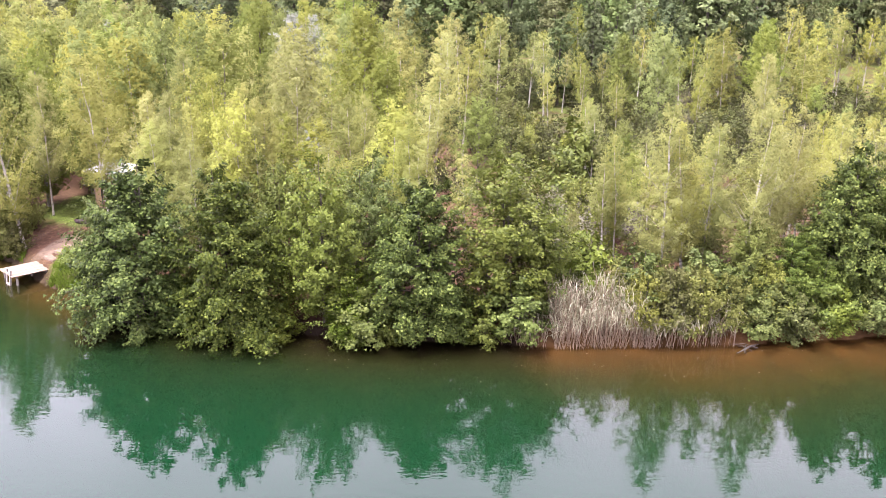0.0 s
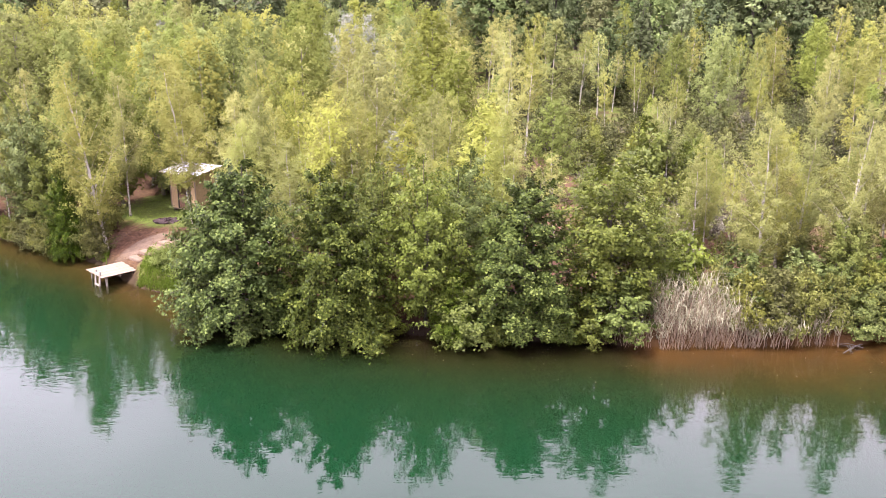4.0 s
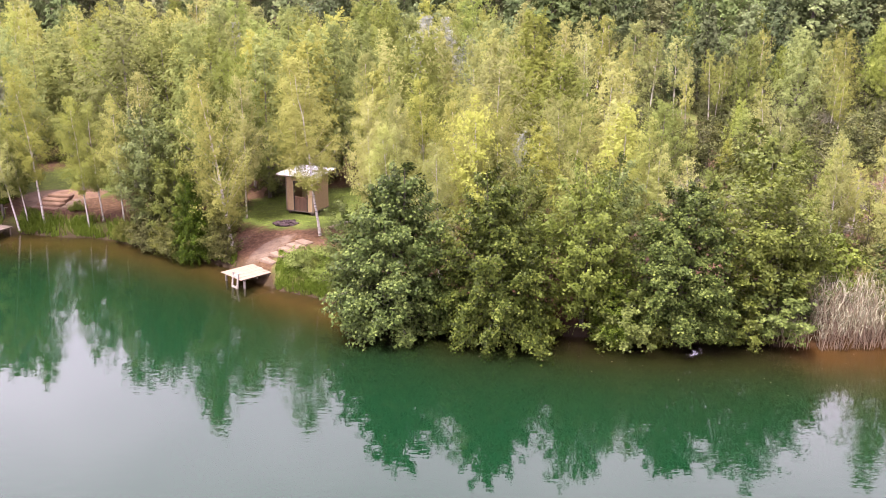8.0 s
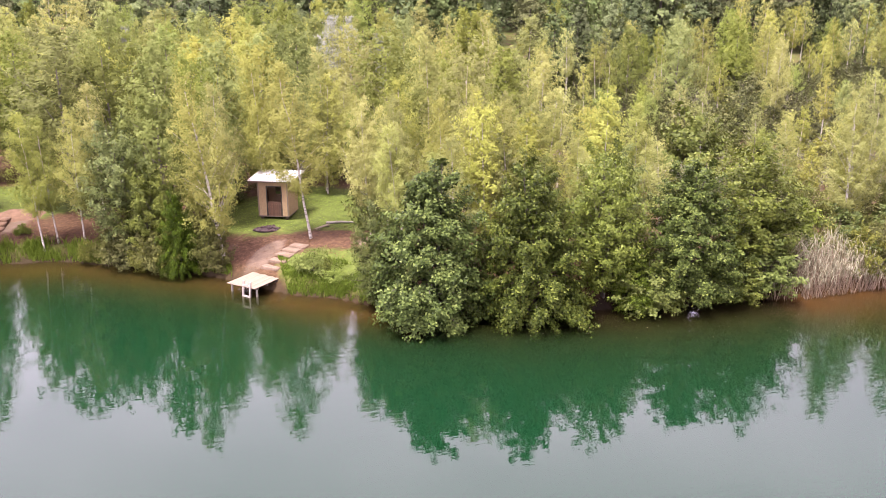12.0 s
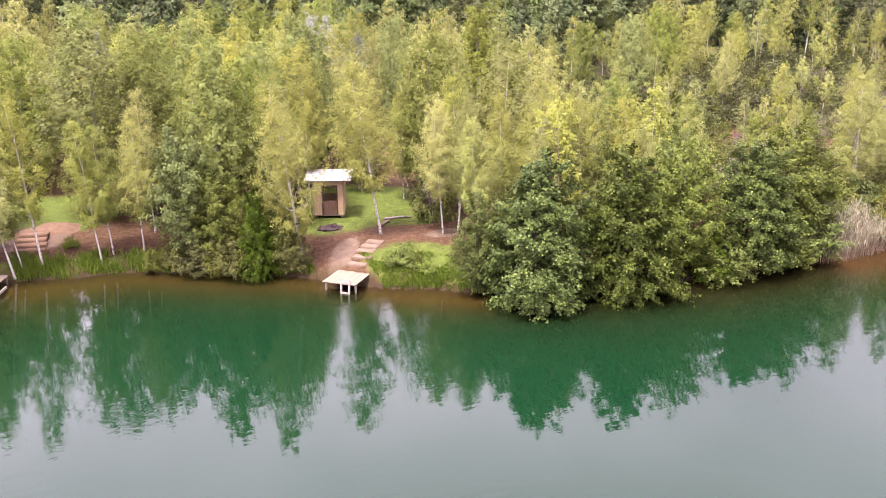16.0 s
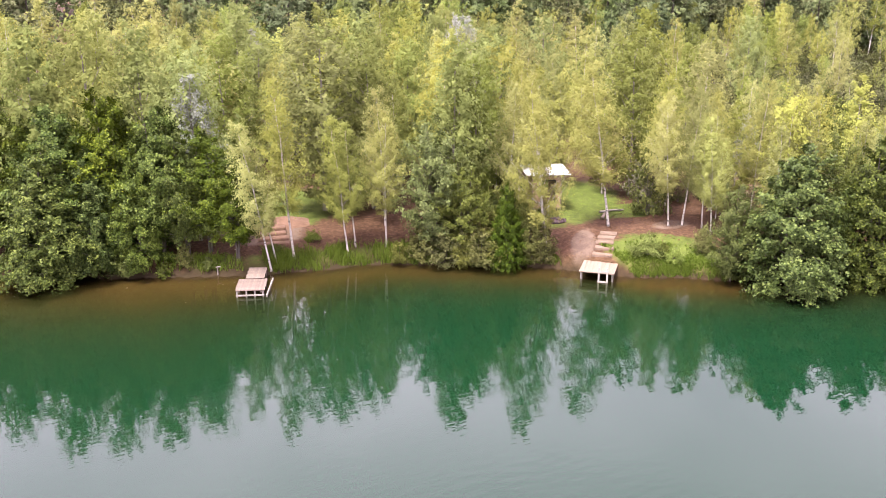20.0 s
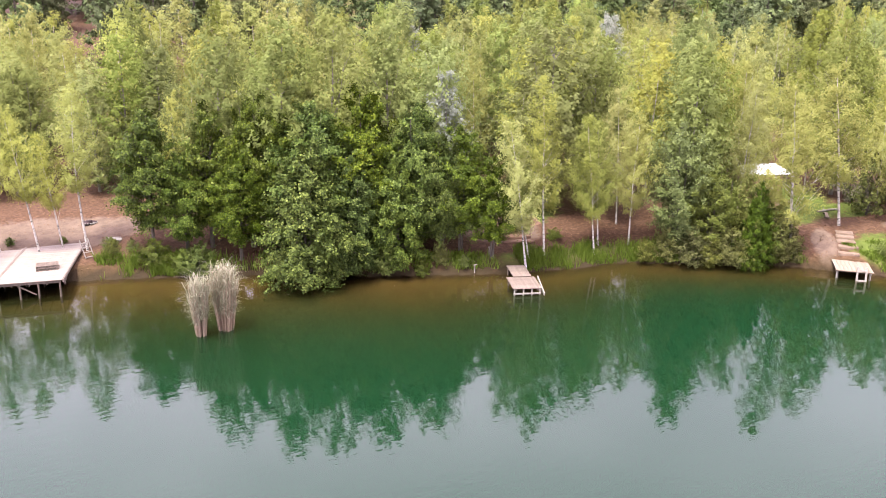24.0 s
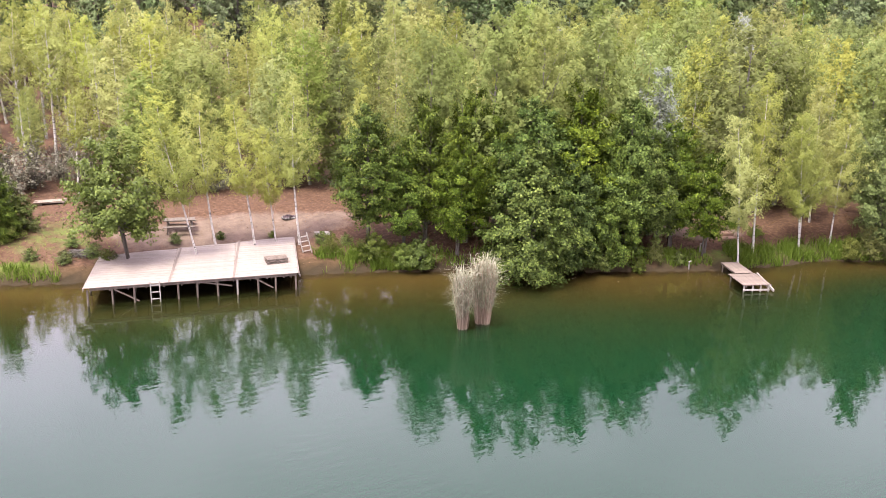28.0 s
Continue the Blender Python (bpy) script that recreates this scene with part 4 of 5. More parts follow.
for x, y, h, w in [(-77.6, 91.6, 3.8, 1.2), (-75.8, 92.6, 3.6, 1.1), (-73.8, 94.4, 3.4, 1.1), (-79.6, 90.2, 3.8, 1.2), (-71.6, 95.6, 3.2, 1.1), (-82.0, 92.4, 3.8, 1.2)]:
    plant("dry", x, y, h, wide=w, group="undergrowth shrubs")
for x, y, h, w in [(6.6, 46.6, 2.6, 1.3), (8.2, 48.6, 2.4, 1.4), (7.2, 51.4, 2.6, 1.4), (9.4, 53.6, 2.2, 1.4), (11.6, 52.4, 2.4, 1.4), (6.0, 54.6, 2.4, 1.4), (12.4, 56.6, 2.4, 1.4), (7.8, 56.8, 2.2, 1.4), (5.0, 48.8, 2.2, 1.3)]:
    plant("dry", x, y, h, wide=w, group="undergrowth shrubs")
for x, y, h, w in [(-79.2, 84.8, 3.8, 0.9), (-77.9, 83.6, 2.4, 1.0), (-80.4, 83.6, 3.4, 0.9)]:
    plant("alder_bush", x, y, h, wide=w, group="alder bushes at the water's edge")
for x, y, h, w in [(-80.5, 86.5, 2.6, 1.3), (-84.0, 88.0, 3.2, 1.3), (-78.0, 91.5, 2.4, 1.3), (-72.5, 91.0, 2.6, 1.2), (-83.0, 84.5, 2.2, 1.2), (-69.5, 87.5, 2.2, 1.2), (-65.0, 86.5, 2.4, 1.2), (-79.0, 82.6, 1.4, 1.2)]:
    plant("dry" if h > 2.3 else "shrub", x, y, h, wide=w, group="undergrowth shrubs")
for x, y, h in [(-12.6, 86.5, 11.0), (-10.6, 87.5, 10.4), (-8.5, 85.0, 9.0), (-43.9, 65.8, 10.6), (-7.6, 54.5, 6.4), (-31.0, 92.0, 10.0)]:
    plant("silver", x, y, h, group="silver poplars")


for x, y, h, w in [(-17.9, 71.7, 11.6, 1.0), (-34.7, 67.2, 13.0, 1.25), (-28.6, 60.0, 12.2, 0.95), (-31.5, 66.0, 12.2, 1.0), (-24.4, 64.0, 11.6, 0.95), (-26.3, 60.8, 11.0, 0.9), (-21.1, 66.8, 11.2, 1.0), (-34.0, 82.5, 11.0, 1.0), (-27.6, 83.4, 11.2, 1.0), (-40.0, 82.8, 10.4, 1.0), (-56.0, 85.6, 10.4, 1.1),
                   (-64.4, 91.7, 10.2, 1.15), (-69.0, 89.0, 8.4, 1.1), (-46.6, 96.7, 9.4, 1.0), (-31.6, 96.7, 11.0, 1.0), (20.5, 80.0, 10.6, 0.9), (-25.5, 72.5, 11.0, 1.0), (-45.0, 77.0, 10.0, 1.0), (-50.5, 80.0, 10.0, 1.0),
                   (-60.5, 86.0, 9.6, 1.0), (-30.0, 74.5, 11.4, 1.0), (-38.6, 76.5, 11.6, 1.1), (-42.4, 76.0, 11.0, 1.1)]:
    plant("aspen", x, y, h, wide=w, group="aspens in the wood")
for x, y, h, w in [(-55.6, 73.6, 12.4, 0.9), (-52.4, 71.6, 13.4, 0.95), (-49.2, 71.0, 13.8, 0.9), (-46.2, 69.2, 13.2, 0.95), (-43.4, 67.4, 12.2, 0.85)]:
    plant("aspen", x, y, h, wide=w, group="aspens in the wood")
for x, y, h in [(-15.4, 60.6, 7.9), (-4.7, 53.3, 8.6), (-9.5, 48.2, 9.2), (-11.1, 50.5, 9.8), (27.5, 73.6, 9.0), (-38.0, 101.0, 8.6), (-25.2, 58.6, 9.6), (-32.4, 62.4, 9.4), (-17.2, 64.5, 10.2),
                (19.0, 47.5, 9.0), (22.5, 48.5, 8.6), (27.0, 50.0, 9.0), (31.0, 52.0, 8.6), (24.0, 54.0, 7.6), (36.0, 55.0, 8.4), (-13.4, 56.0, 9.6), (-11.8, 53.4, 8.6)]:
    plant("birch", x, y, h, group="birches on the bank")
plant("alder_bush", 9.9, 60.0, 6.2, wide=1.0)
plant("light_alder", 13.5, 63.0, 4.4, wide=1.2)
for x, y, h in [(14.1, 95.5, 9.6), (18.0, 97.5, 10.6), (22.5, 98.5, 10.6), (26.5, 101.0, 11.5), (-8.0, 104.0, 11.0), (-2.0, 103.0, 11.0)]:
    plant("dark", x, y, h, wide=1.0, group="old wood behind")


def free(x, y):
    """Where the young wood may grow."""
    d = y - float(shore(x))
    if d < (5.0 if x > -13 else 10.0):
        return False
    for cx, cy, rx, ry in ((-20.5, 59, 6.0, 5.5), (-39, 69, 7, 7.5), (-30, 63, 5, 3), (-67, 80, 11, 7.0), (-77, 84, 6, 6), (-52, 72, 9, 5.0), (1.5, 57, 4, 4)):
        if ((x - cx) / rx) ** 2 + ((y - cy) / ry) ** 2 < 1:
            return False
    return True


def scatter():
    rng = random.Random(7)
    taken = {}

    def near(x, y, gap):
        i, j = int(x // 4), int(y // 4)
        for a in range(i - 1, i + 2):
            for b in range(j - 1, j + 2):
                for px, py in taken.get((a, b), ()):
                    if (px - x) ** 2 + (py - y) ** 2 < gap * gap:
                        return True
        taken.setdefault((i, j), []).append((x, y))
        return False

    made = 0
    while made < 330:
        y = rng.uniform(46, 104)
        x = rng.uniform(-92, 1.33 * y - 36)
        if not free(x, y) or near(x, y, 3.5):
            continue
        made += 1
        if x > 3 and y < np.interp(x, (3, 20, 36, 60, 100), (72, 85, 88, 89, 90)):
            # open ground with low growth
            k = rng.random()
            if k < 0.5:
                plant("shrub", x, y, rng.uniform(1.2, 3.0), group="undergrowth shrubs")
            elif k < 0.82:
                plant("dry", x, y, rng.uniform(1.0, 2.2), wide=1.3, group="undergrowth shrubs")
            else:
                plant("wood_birch", x, y, rng.uniform(3.0, 5.0), wide=1.3, group="birches in the wood")
            continue
        # a thinner stand of bare stems towards both ends of the wood
        thin = x > -2 or (x < -70 and y > 88)
        k = rng.random()
        tall = rng.uniform(0.66, 1.16) * (10.4 if y > 56 else 8.6)
        if thin and k < 0.6:
            plant("slim_birch", x, y, tall * 0.9, group="bare birches in the wood")
        elif thin and k < 0.74:
            plant("thicket", x, y, rng.uniform(3.0, 5.0), group="undergrowth shrubs")
        elif k > (0.88 if thin else 0.72) and y > 58:
            plant("aspen", x, y, tall * (0.8 if thin else 1.06), wide=rng.uniform(0.85, 1.15), group="aspens in the wood")
        else:
            plant("wood_birch", x, y, tall * (0.86 if thin else 1.0), wide=rng.uniform(0.85, 1.25), group="birches in the wood")
    for _ in range(120):
        y = rng.uniform(65, 99)
        plant("thicket", rng.uniform(-3, 1.2 * y - 34), y, rng.uniform(2.4, 4.4), wide=rng.uniform(0.9, 1.3), group="undergrowth shrubs")
    for _ in range(230):
        y = rng.uniform(50, 100)
        x = rng.uniform(-90, 1.3 * y - 40)
        if free(x, y) and not (3 < x and y < 70):
            plant(("thicket", "thicket", "thicket", "dry")[rng.randrange(4)], x, y, rng.uniform(1.6, 3.2), group="undergrowth shrubs")
    for _ in range(95):
        y = rng.uniform(100, 119)
        x = rng.uniform(-118, -26)
        if near(x, y, 2.8):
            continue
        k = rng.random()
        if k < (0.7 if x < -58 else 0.35):
            plant("slim_birch", x, y, rng.uniform(8, 11.5), group="bare birches in the wood")
        elif k < 0.85:
            plant("wood_birch", x, y, rng.uniform(8, 12), wide=rng.uniform(0.9, 1.2), group="birches in the wood")
        else:
            plant("aspen", x, y, rng.uniform(9, 12), group="aspens in the wood")
    # bare-stemmed birches on the slope beyond the deck
    for _ in range(62):
        x, y = rng.uniform(-82, -60), rng.uniform(94, 124)
        if near(x, y, 1.7):
            continue
        plant("slim_birch", x, y, rng.uniform(8.5, 12.5), tilt=rng.uniform(-4, 5), group="bare birches in the wood")
        if rng.random() < 0.5:
            plant("dry" if rng.random() < 0.6 else "thicket", x + 1.0, y - 0.8, rng.uniform(1.4, 2.8), wide=1.2, group="undergrowth shrubs")
    for _ in range(150):
        y = rng.uniform(47, 82)
        x = rng.uniform(4, 1.1 * y - 24)
        k = rng.random()
        if y < shore(x) + 5:
            continue
        if k < 0.45:
            plant("shrub", x, y, rng.uniform(1.6, 3.6), group="undergrowth shrubs")
        elif k < 0.7:
            plant("dry", x, y, rng.uniform(1.2, 2.6), wide=1.2, group="undergrowth shrubs")
        elif k < 0.85:
            plant("slim_birch", x, y, rng.uniform(4.5, 7.5), group="bare birches in the wood")
        else:
            plant("aspen", x, y, rng.uniform(3.5, 5.5), group="aspens in the wood")
    for k in range(300):
        y = 104 + 36 * rng.random() ** 1.5
        x = -130 + (y * 1.25 + 112) * ((k * 0.618034) % 1.0)
        if near(x, y, 2.6) or (x < -26 and y < 117) or (-74 < x < -63 and y < 126):
            continue
        plant("dark" if rng.random() < 0.55 else "pine", x, y, rng.uniform(13, 18), wide=rng.uniform(0.8, 1.15), group="old wood behind")

    for k in range(90):
        x, y = -190 + 3.9 * k + rng.uniform(-1.5, 1.5), rng.uniform(150, 172)
        plant("dark" if rng.random() < 0.6 else "pine", x, y, rng.uniform(15, 20), wide=rng.uniform(1.1, 1.5), group="old wood behind")


scatter()

# ---------------------------------------------------------------- built things


def frame_at(x, y, z, ux, uy):
    """A pose whose x axis points along (ux, uy) and whose z axis is up."""
    return Matrix.Translation((x, y, z)) @ Matrix.Rotation(math.atan2(uy, ux), 4, "Z")


def cube_mesh(name, size, mat, bevel=0.006):
    """A bevelled board that alike pieces share."""
    bm = box(bmesh.new(), size, Matrix.Identity(4), bevel)
    me = bpy.data.meshes.new(name)
    bm.to_mesh(me)
    bm.free()
    me.materials.append(mat)
    return me


def piece(name, me, parent, m):
    ob = new(name, me)
    ob.parent = parent
    ob.matrix_basis = m
    return ob


def thing(name, m, label, category, group=""):
    ob = new(name)
    ob.matrix_basis = m
    return tagged(ob, label, category, group)


def ladder_parts(parent, m, width, length, mat, rungs, thick=0.06):
    """Two rails and rungs, standing along the z axis of m; parts of the parent."""
    for s in (-1, 1):
        part("ladder_rail", box(bmesh.new(), (thick, thick * 0.8, length), m @ Matrix.Translation((s * width / 2, 0, length / 2)), 0.006), mat, parent)
    for k in range(rungs):
        z = 0.18 + k * (length - 0.4) / max(rungs - 1, 1)
        part("rung", box(bmesh.new(), (width, thick * 0.8, thick), m @ Matrix.Translation((0, -0.012, z)), 0.006), mat, parent)


def small_jetty():
    t = thing("swimming_jetty", frame_at(-25.45, 50.45, 0, 0.68, -0.733), "small square jetty of pale boards with a white ladder", "jetty")
    me = cube_mesh("board", (0.225, 2.2, 0.035), BOARD)
    for k in range(9):
        piece("board", me, t, pose(0.115 + k * 0.234, 1.06 + 0.02 * math.sin(k * 2.1), 0.565 + 0.004 * math.sin(k * 3.3)))
    for y in (0.25, 1.05, 1.9):
        part("joist", box(bmesh.new(), (2.1, 0.08, 0.12), pose(1.05, y, 0.485), 0.008), POST, t)
    for x in (0.12, 1.98):
        for y in (0.25, 1.9):
            part("post", rod(bmesh.new(), (x, y, -1.3), (x, y, 0.43), 0.065), PALE if y < 1 else POST, t)
    ladder_parts(t, pose(1.45, -0.14, -0.75, -7), 0.5, 1.62, PALE, 3, 0.11)
    return t


def long_jetty():
    t = thing("boat_jetty", frame_at(-44.3, 57.75, 0, 0.975, -0.2), "narrow two-stage jetty of weathered brown boards", "jetty")
    lean = pose(0, 0, 0, 0, 0, -13)
    wide, slim = cube_mesh("board", (1.66, 0.19, 0.035), OLDBOARD), cube_mesh("board", (1.08, 0.19, 0.035), OLDBOARD)
    for k in range(10):
        piece("board", wide, t, lean @ pose(0.83 + 0.015 * math.sin(k * 2.7), 0.1 + k * 0.2, 0.43))
    for k in range(10):
        piece("board", slim, t, lean @ pose(0.93 + 0.02 * math.sin(k * 1.9), 2.0 + k * 0.2, 0.50))
    for x in (0.2, 1.45):
        part("joist", box(bmesh.new(), (0.08, 2.0, 0.11), lean @ pose(x, 1.0, 0.35), 0.008), POST, t)
    for x in (0.5, 1.3):
        part("joist", box(bmesh.new(), (0.08, 2.1, 0.11), lean @ pose(x, 3.0, 0.42), 0.008), POST, t)
    for x in (0.1, 0.62, 1.1, 1.56):
        part("post", rod(bmesh.new(), lean @ Vector((x, 0.08, -1.2)), lean @ Vector((x, 0.08, 0.38)), 0.05), PALE, t)
    for x, y in ((0.1, 1.8), (1.56, 1.8), (0.45, 3.7), (1.4, 3.7)):
        part("post", rod(bmesh.new(), lean @ Vector((x, y, -0.9)), lean @ Vector((x, y, 0.4)), 0.05), POST, t)
    part("cross_beam", box(bmesh.new(), (1.6, 0.06, 0.09), lean @ pose(0.83, 0.03, 0.13), 0.008), PALE, t)
    part("side_plank", box(bmesh.new(), (0.07, 2.5, 0.16), lean @ pose(1.86, 1.05, 0.22, 4, 0, -4), 0.01), PALE, t, "pale plank lashed along one side")
    return t


DECK = frame_at(-66.0, 70.1, 0, -0.965, 0.262)   # x runs along the front, y turns to the lake


def big_deck():
    t = thing("sun_deck", DECK, "large pale timber deck on posts over the lake", "deck")
    skew, rows, pitch = 0.1, 47, 0.1475
    seams = (0.0, 3.5, 6.85, 11.08)

    def outer(y):
        """Where the far side of the deck is cut off, y metres from the front."""
        return min(11.08 + skew * y, 10.5 + (y + 5.5) * 7.4) if y < -5.5 else 11.08 + skew * y

    for k, (a, b) in enumerate(zip(seams, seams[1:])):
        me = cube_mesh("board", (b - a - 0.015, 0.142, 0.032), DECKING, 0.004)
        for r in range(rows):
            y = -0.075 - r * pitch
            lift = 1.0 + 0.003 * math.sin(r * 2.3 + k)
            if b + skew * y < outer(y - 0.08) - 0.01:
                piece("board", me, t, pose((a + b) / 2 + skew * y, y, lift))
            elif a + skew * y + 0.3 < outer(y - 0.08):
                bm = box(bmesh.new(), (1.0, 0.142, 0.032), pose(0.5, y, lift), 0.004)
                for v in bm.verts:
                    v.co.x = outer(v.co.y) + 0.02 * math.sin(r * 1.7) if v.co.x > 0.5 else a + skew * y + 0.008
                part("board", bm, DECKING, t)
    for x, back in ((3.5, -6.75), (6.85, -6.2)):
        bm = box(bmesh.new(), (0.13, -back, 0.016), pose(x, back / 2, 1.027), 0.003)
        for v in bm.verts:
            v.co.x += (skew + 0.03) * v.co.y
        part("cover_strip", bm, OLDBOARD, t, "brown strip of wood over a joint")
    rim = box(bmesh.new(), (0.035, 5.5, 0.15), pose(0, -2.75, 0.93), 0.004)
    for v in rim.verts:
        v.co.x += outer(v.co.y) + 0.03
    part("edge_board", rim, DECKING, t)
    rim = box(bmesh.new(), (0.035, 6.85, 0.15), pose(-0.02, -3.43, 0.93), 0.004)
    for v in rim.verts:
        v.co.x += skew * v.co.y - 0.01
    part("edge_board", rim, DECKING, t)
    for y in (-0.12, -2.3, -4.5):
        part("beam", box(bmesh.new(), (10.7, 0.1, 0.16), pose(5.45 + 0.1 * y, y, 0.9), 0.01), POST, t)
    for k in range(12):
        part("joist", box(bmesh.new(), (0.07, 5.3, 0.1), pose(-0.1 + k * 0.9, -2.75, 0.772), 0.008), POST, t)
    for k, x in enumerate((0.15, 1.25, 2.2, 3.3, 4.35, 5.4, 6.4, 8.6, 9.7, 10.9)):
        lean = 0.05 * math.sin(k * 2.9)
        part("post", rod(bmesh.new(), (x + lean, 0.02, -1.9), (x, -0.12, 0.86), 0.06, 0.055), PALE if k in (3,) else POST, t)
        part("post", rod(bmesh.new(), (x + lean * 2, -2.3, -1.4), (x, -2.3, 0.86), 0.07), POST, t)
    for a, b in (((1.4, -0.14, 0.2), (2.3, -0.1, 0.8)), ((3.6, -0.14, 0.5), (5.2, -0.1, 0.85)), ((8.4, -0.14, 0.05), (9.6, -0.1, 0.82))):
        part("brace", rod(bmesh.new(), a, b, 0.045), POST, t)
    ladder_parts(t, pose(7.55, 0.1, -0.75, -4), 0.46, 1.95, PALE, 5)
    return t


def leaning_ladder():
    x, y = -63.72, 74.0
    t = thing("wooden_ladder", frame_at(x, y, float(gz(x, y)) - 0.05, 0.84, -0.54), "short pale wooden ladder leaning against the deck", "ladder")
    ladder_parts(t, pose(0, 0, 0, 0, -14, 0), 0.52, 1.3, PALE, 4)
    return t


def pallet_bench():
    t = thing("pallet_bench", DECK @ pose(0.95, -2.15, 1.016, 0, 0, 6), "low brown bench made of two stacked pallets on the deck", "bench")
    me = cube_mesh("slat", (1.2, 0.1, 0.022), OLDBOARD)
    for level in (0, 1):
        z = level * 0.15
        for k in range(5):
            piece("slat", me, t, pose(0, -0.32 + 0.16 * k, z + 0.133))
        for y in (-0.32, 0, 0.32):
            piece("slat", me, t, pose(0, y, z + 0.012))
            for x in (-0.53, 0, 0.53):
                part("block", box(bmesh.new(), (0.13, 0.1, 0.096), pose(x, y, z + 0.072), 0.005), POST, t)
    return t


def picnic_table(x, y, turn, mat, label):
    t = thing("picnic_table", pose(x, y, float(gz(x, y)), 0, 0, turn), label, "table", "picnic tables")
    top, seat = cube_mesh("plank", (1.9, 0.17, 0.04), mat), cube_mesh("plank", (1.9, 0.26, 0.04), mat)
    for k in range(4):
        piece("plank", top, t, pose(0, -0.27 + 0.18 * k, 0.75))
    for s in (-1, 1):
        piece("seat_plank", seat, t, pose(0, s * 0.72, 0.45))
        for e in (-0.7, 0.7):
            part("leg", rod(bmesh.new(), (e, s * 0.62, -0.05), (e, s * 0.2, 0.73), 0.04), POST, t)
    for e in (-0.7, 0.7):
        part("cross_bar", box(bmesh.new(), (0.06, 1.6, 0.09), pose(e + 0.05, 0, 0.385), 0.006), POST, t)
    return t


def plank_stack(x, y, turn, n, length, mat, label):
    t = thing("plank_stack", pose(x, y, float(gz(x, y)), 0, 0, turn), label, "timber", "stacked timber")
    rng = random.Random(int(x * 10))
    me = cube_mesh("plank", (length, 0.16, 0.05), mat)
    for e in (-0.35, 0.35):
        part("bearer", box(bmesh.new(), (0.1, 1.0, 0.1), pose(e * length, 0, 0.04), 0.01), POST, t)
    for k in range(n):
        piece("plank", me, t, pose(rng.uniform(-0.2, 0.2), -0.36 + 0.18 * (k % 5), 0.115 + 0.054 * (k // 5), 0, 0, rng.uniform(-9, 9)))
    return t


def cabin():
    t = thing("changing_cabin", frame_at(-21.7, 58.95, 1.72, 0.905, -0.425), "small pale chipboard cabin with a sheet metal roof", "cabin")
    w, d, h, k = 2.1, 2.0, 2.35, 0.05
    z0 = 0.26
    part("floor", box(bmesh.new(), (w, d + 0.1, 0.06), pose(0, d / 2, z0), 0.006), OLDBOARD, t)
    for x in (-0.85, 0.85):
        part("floor_beam", box(bmesh.new(), (0.12, d, 0.14), pose(x, d / 2, z0 - 0.1), 0.008), POST, t)
        for y in (0.12, d - 0.12):
            part("foot", box(bmesh.new(), (0.16, 0.16, 0.3), pose(x, y, 0.0), 0.01), POST, t)
    a, b, top = -0.39, 0.55, 1.95          # the doorway

    def sheet(name, sx, sy, sz, x, y, z, mat=PLY, parent=None, label=""):
        return part(name, box(bmesh.new(), (sx, sy, sz), pose(x, y, z0 + 0.03 + z), 0.004), mat, parent or t, label)

    wall = sheet("front_wall", a + w / 2, k, h, (a - w / 2) / 2, 0, h / 2)
    sheet("wall_panel", w / 2 - b, k, h, (b + w / 2) / 2, 0, h / 2, parent=wall)
    sheet("wall_panel", b - a, k, h - top, (a + b) / 2, 0, (h + top) / 2, parent=wall)
    for s in (-1, 1):
        sheet("side_wall", k, d - 0.06, h, s * (w / 2 - k / 2), d / 2 + 0.01, h / 2)
    back = sheet("back_wall", w - 0.11, k, 1.0, 0, d - k / 2, 0.5)
    sheet("wall_panel", 0.5, k, 1.35, -0.74, d - k / 2, 1.675, parent=back)
    sheet("wall_panel", 0.5, k, 1.35, 0.74, d - k / 2, 1.675, parent=back)
    sheet("wall_panel", 0.97, k, 0.4, 0, d - k / 2, 2.15, parent=back)
    for x, z, sx, sz in ((a - 0.03, top / 2, 0.06, top), (b + 0.03, top / 2, 0.06, top), ((a + b) / 2, top + 0.03, b - a + 0.12, 0.06)):
        sheet("door_frame", sx, 0.09, sz, x, -0.012, z, DARKIN)
    door = sheet("half_door", b - a - 0.05, 0.03, 0.06, (a + b) / 2, -0.02, 0.93, DOORWOOD, label="red-brown boarded half door")
    for j in range(6):
        sheet("door_board", 0.135, 0.026, 0.9, a + 0.1 + j * 0.148, -0.02, 0.46, DOORWOOD, door)
    for x in (-w / 2 + 0.06, w / 2 - 0.06):
        sheet("corner_batten", 0.08, 0.03, h, x, -0.042, h / 2, BOARD)
    # corrugated sheets
    bm = bmesh.new()
    n = 60
    lines = []
    for i in range(n + 1):
        x = -1.55 + 3.1 * i / n
        lift = 0.018 * math.cos(i * math.pi / 1.5)
        lines.append([bm.verts.new((x, y, z + lift + dz)) for y, z in ((-0.42, z0 + 2.45), (2.35, z0 + 2.62)) for dz in (0, 0.012)])
    for p, q in zip(lines, lines[1:]):
        for u, v in ((0, 2), (3, 1)):
            bm.faces.new((p[u], q[u], q[v], p[v]))
        bm.faces.new((p[0], p[1], q[1], q[0]))
        bm.faces.new((p[2], q[2], q[3], p[3]))
    part("roof_sheet", bm, ROOF, t, "pale corrugated sheet metal with fallen leaves")
    for y, z in ((-0.3, z0 + 2.385), (1.0, z0 + 2.455), (2.15, z0 + 2.53)):
        part("rafter", box(bmesh.new(), (3.0, 0.06, 0.1), pose(0, y, z), 0.006), BOARD, t)
    return t


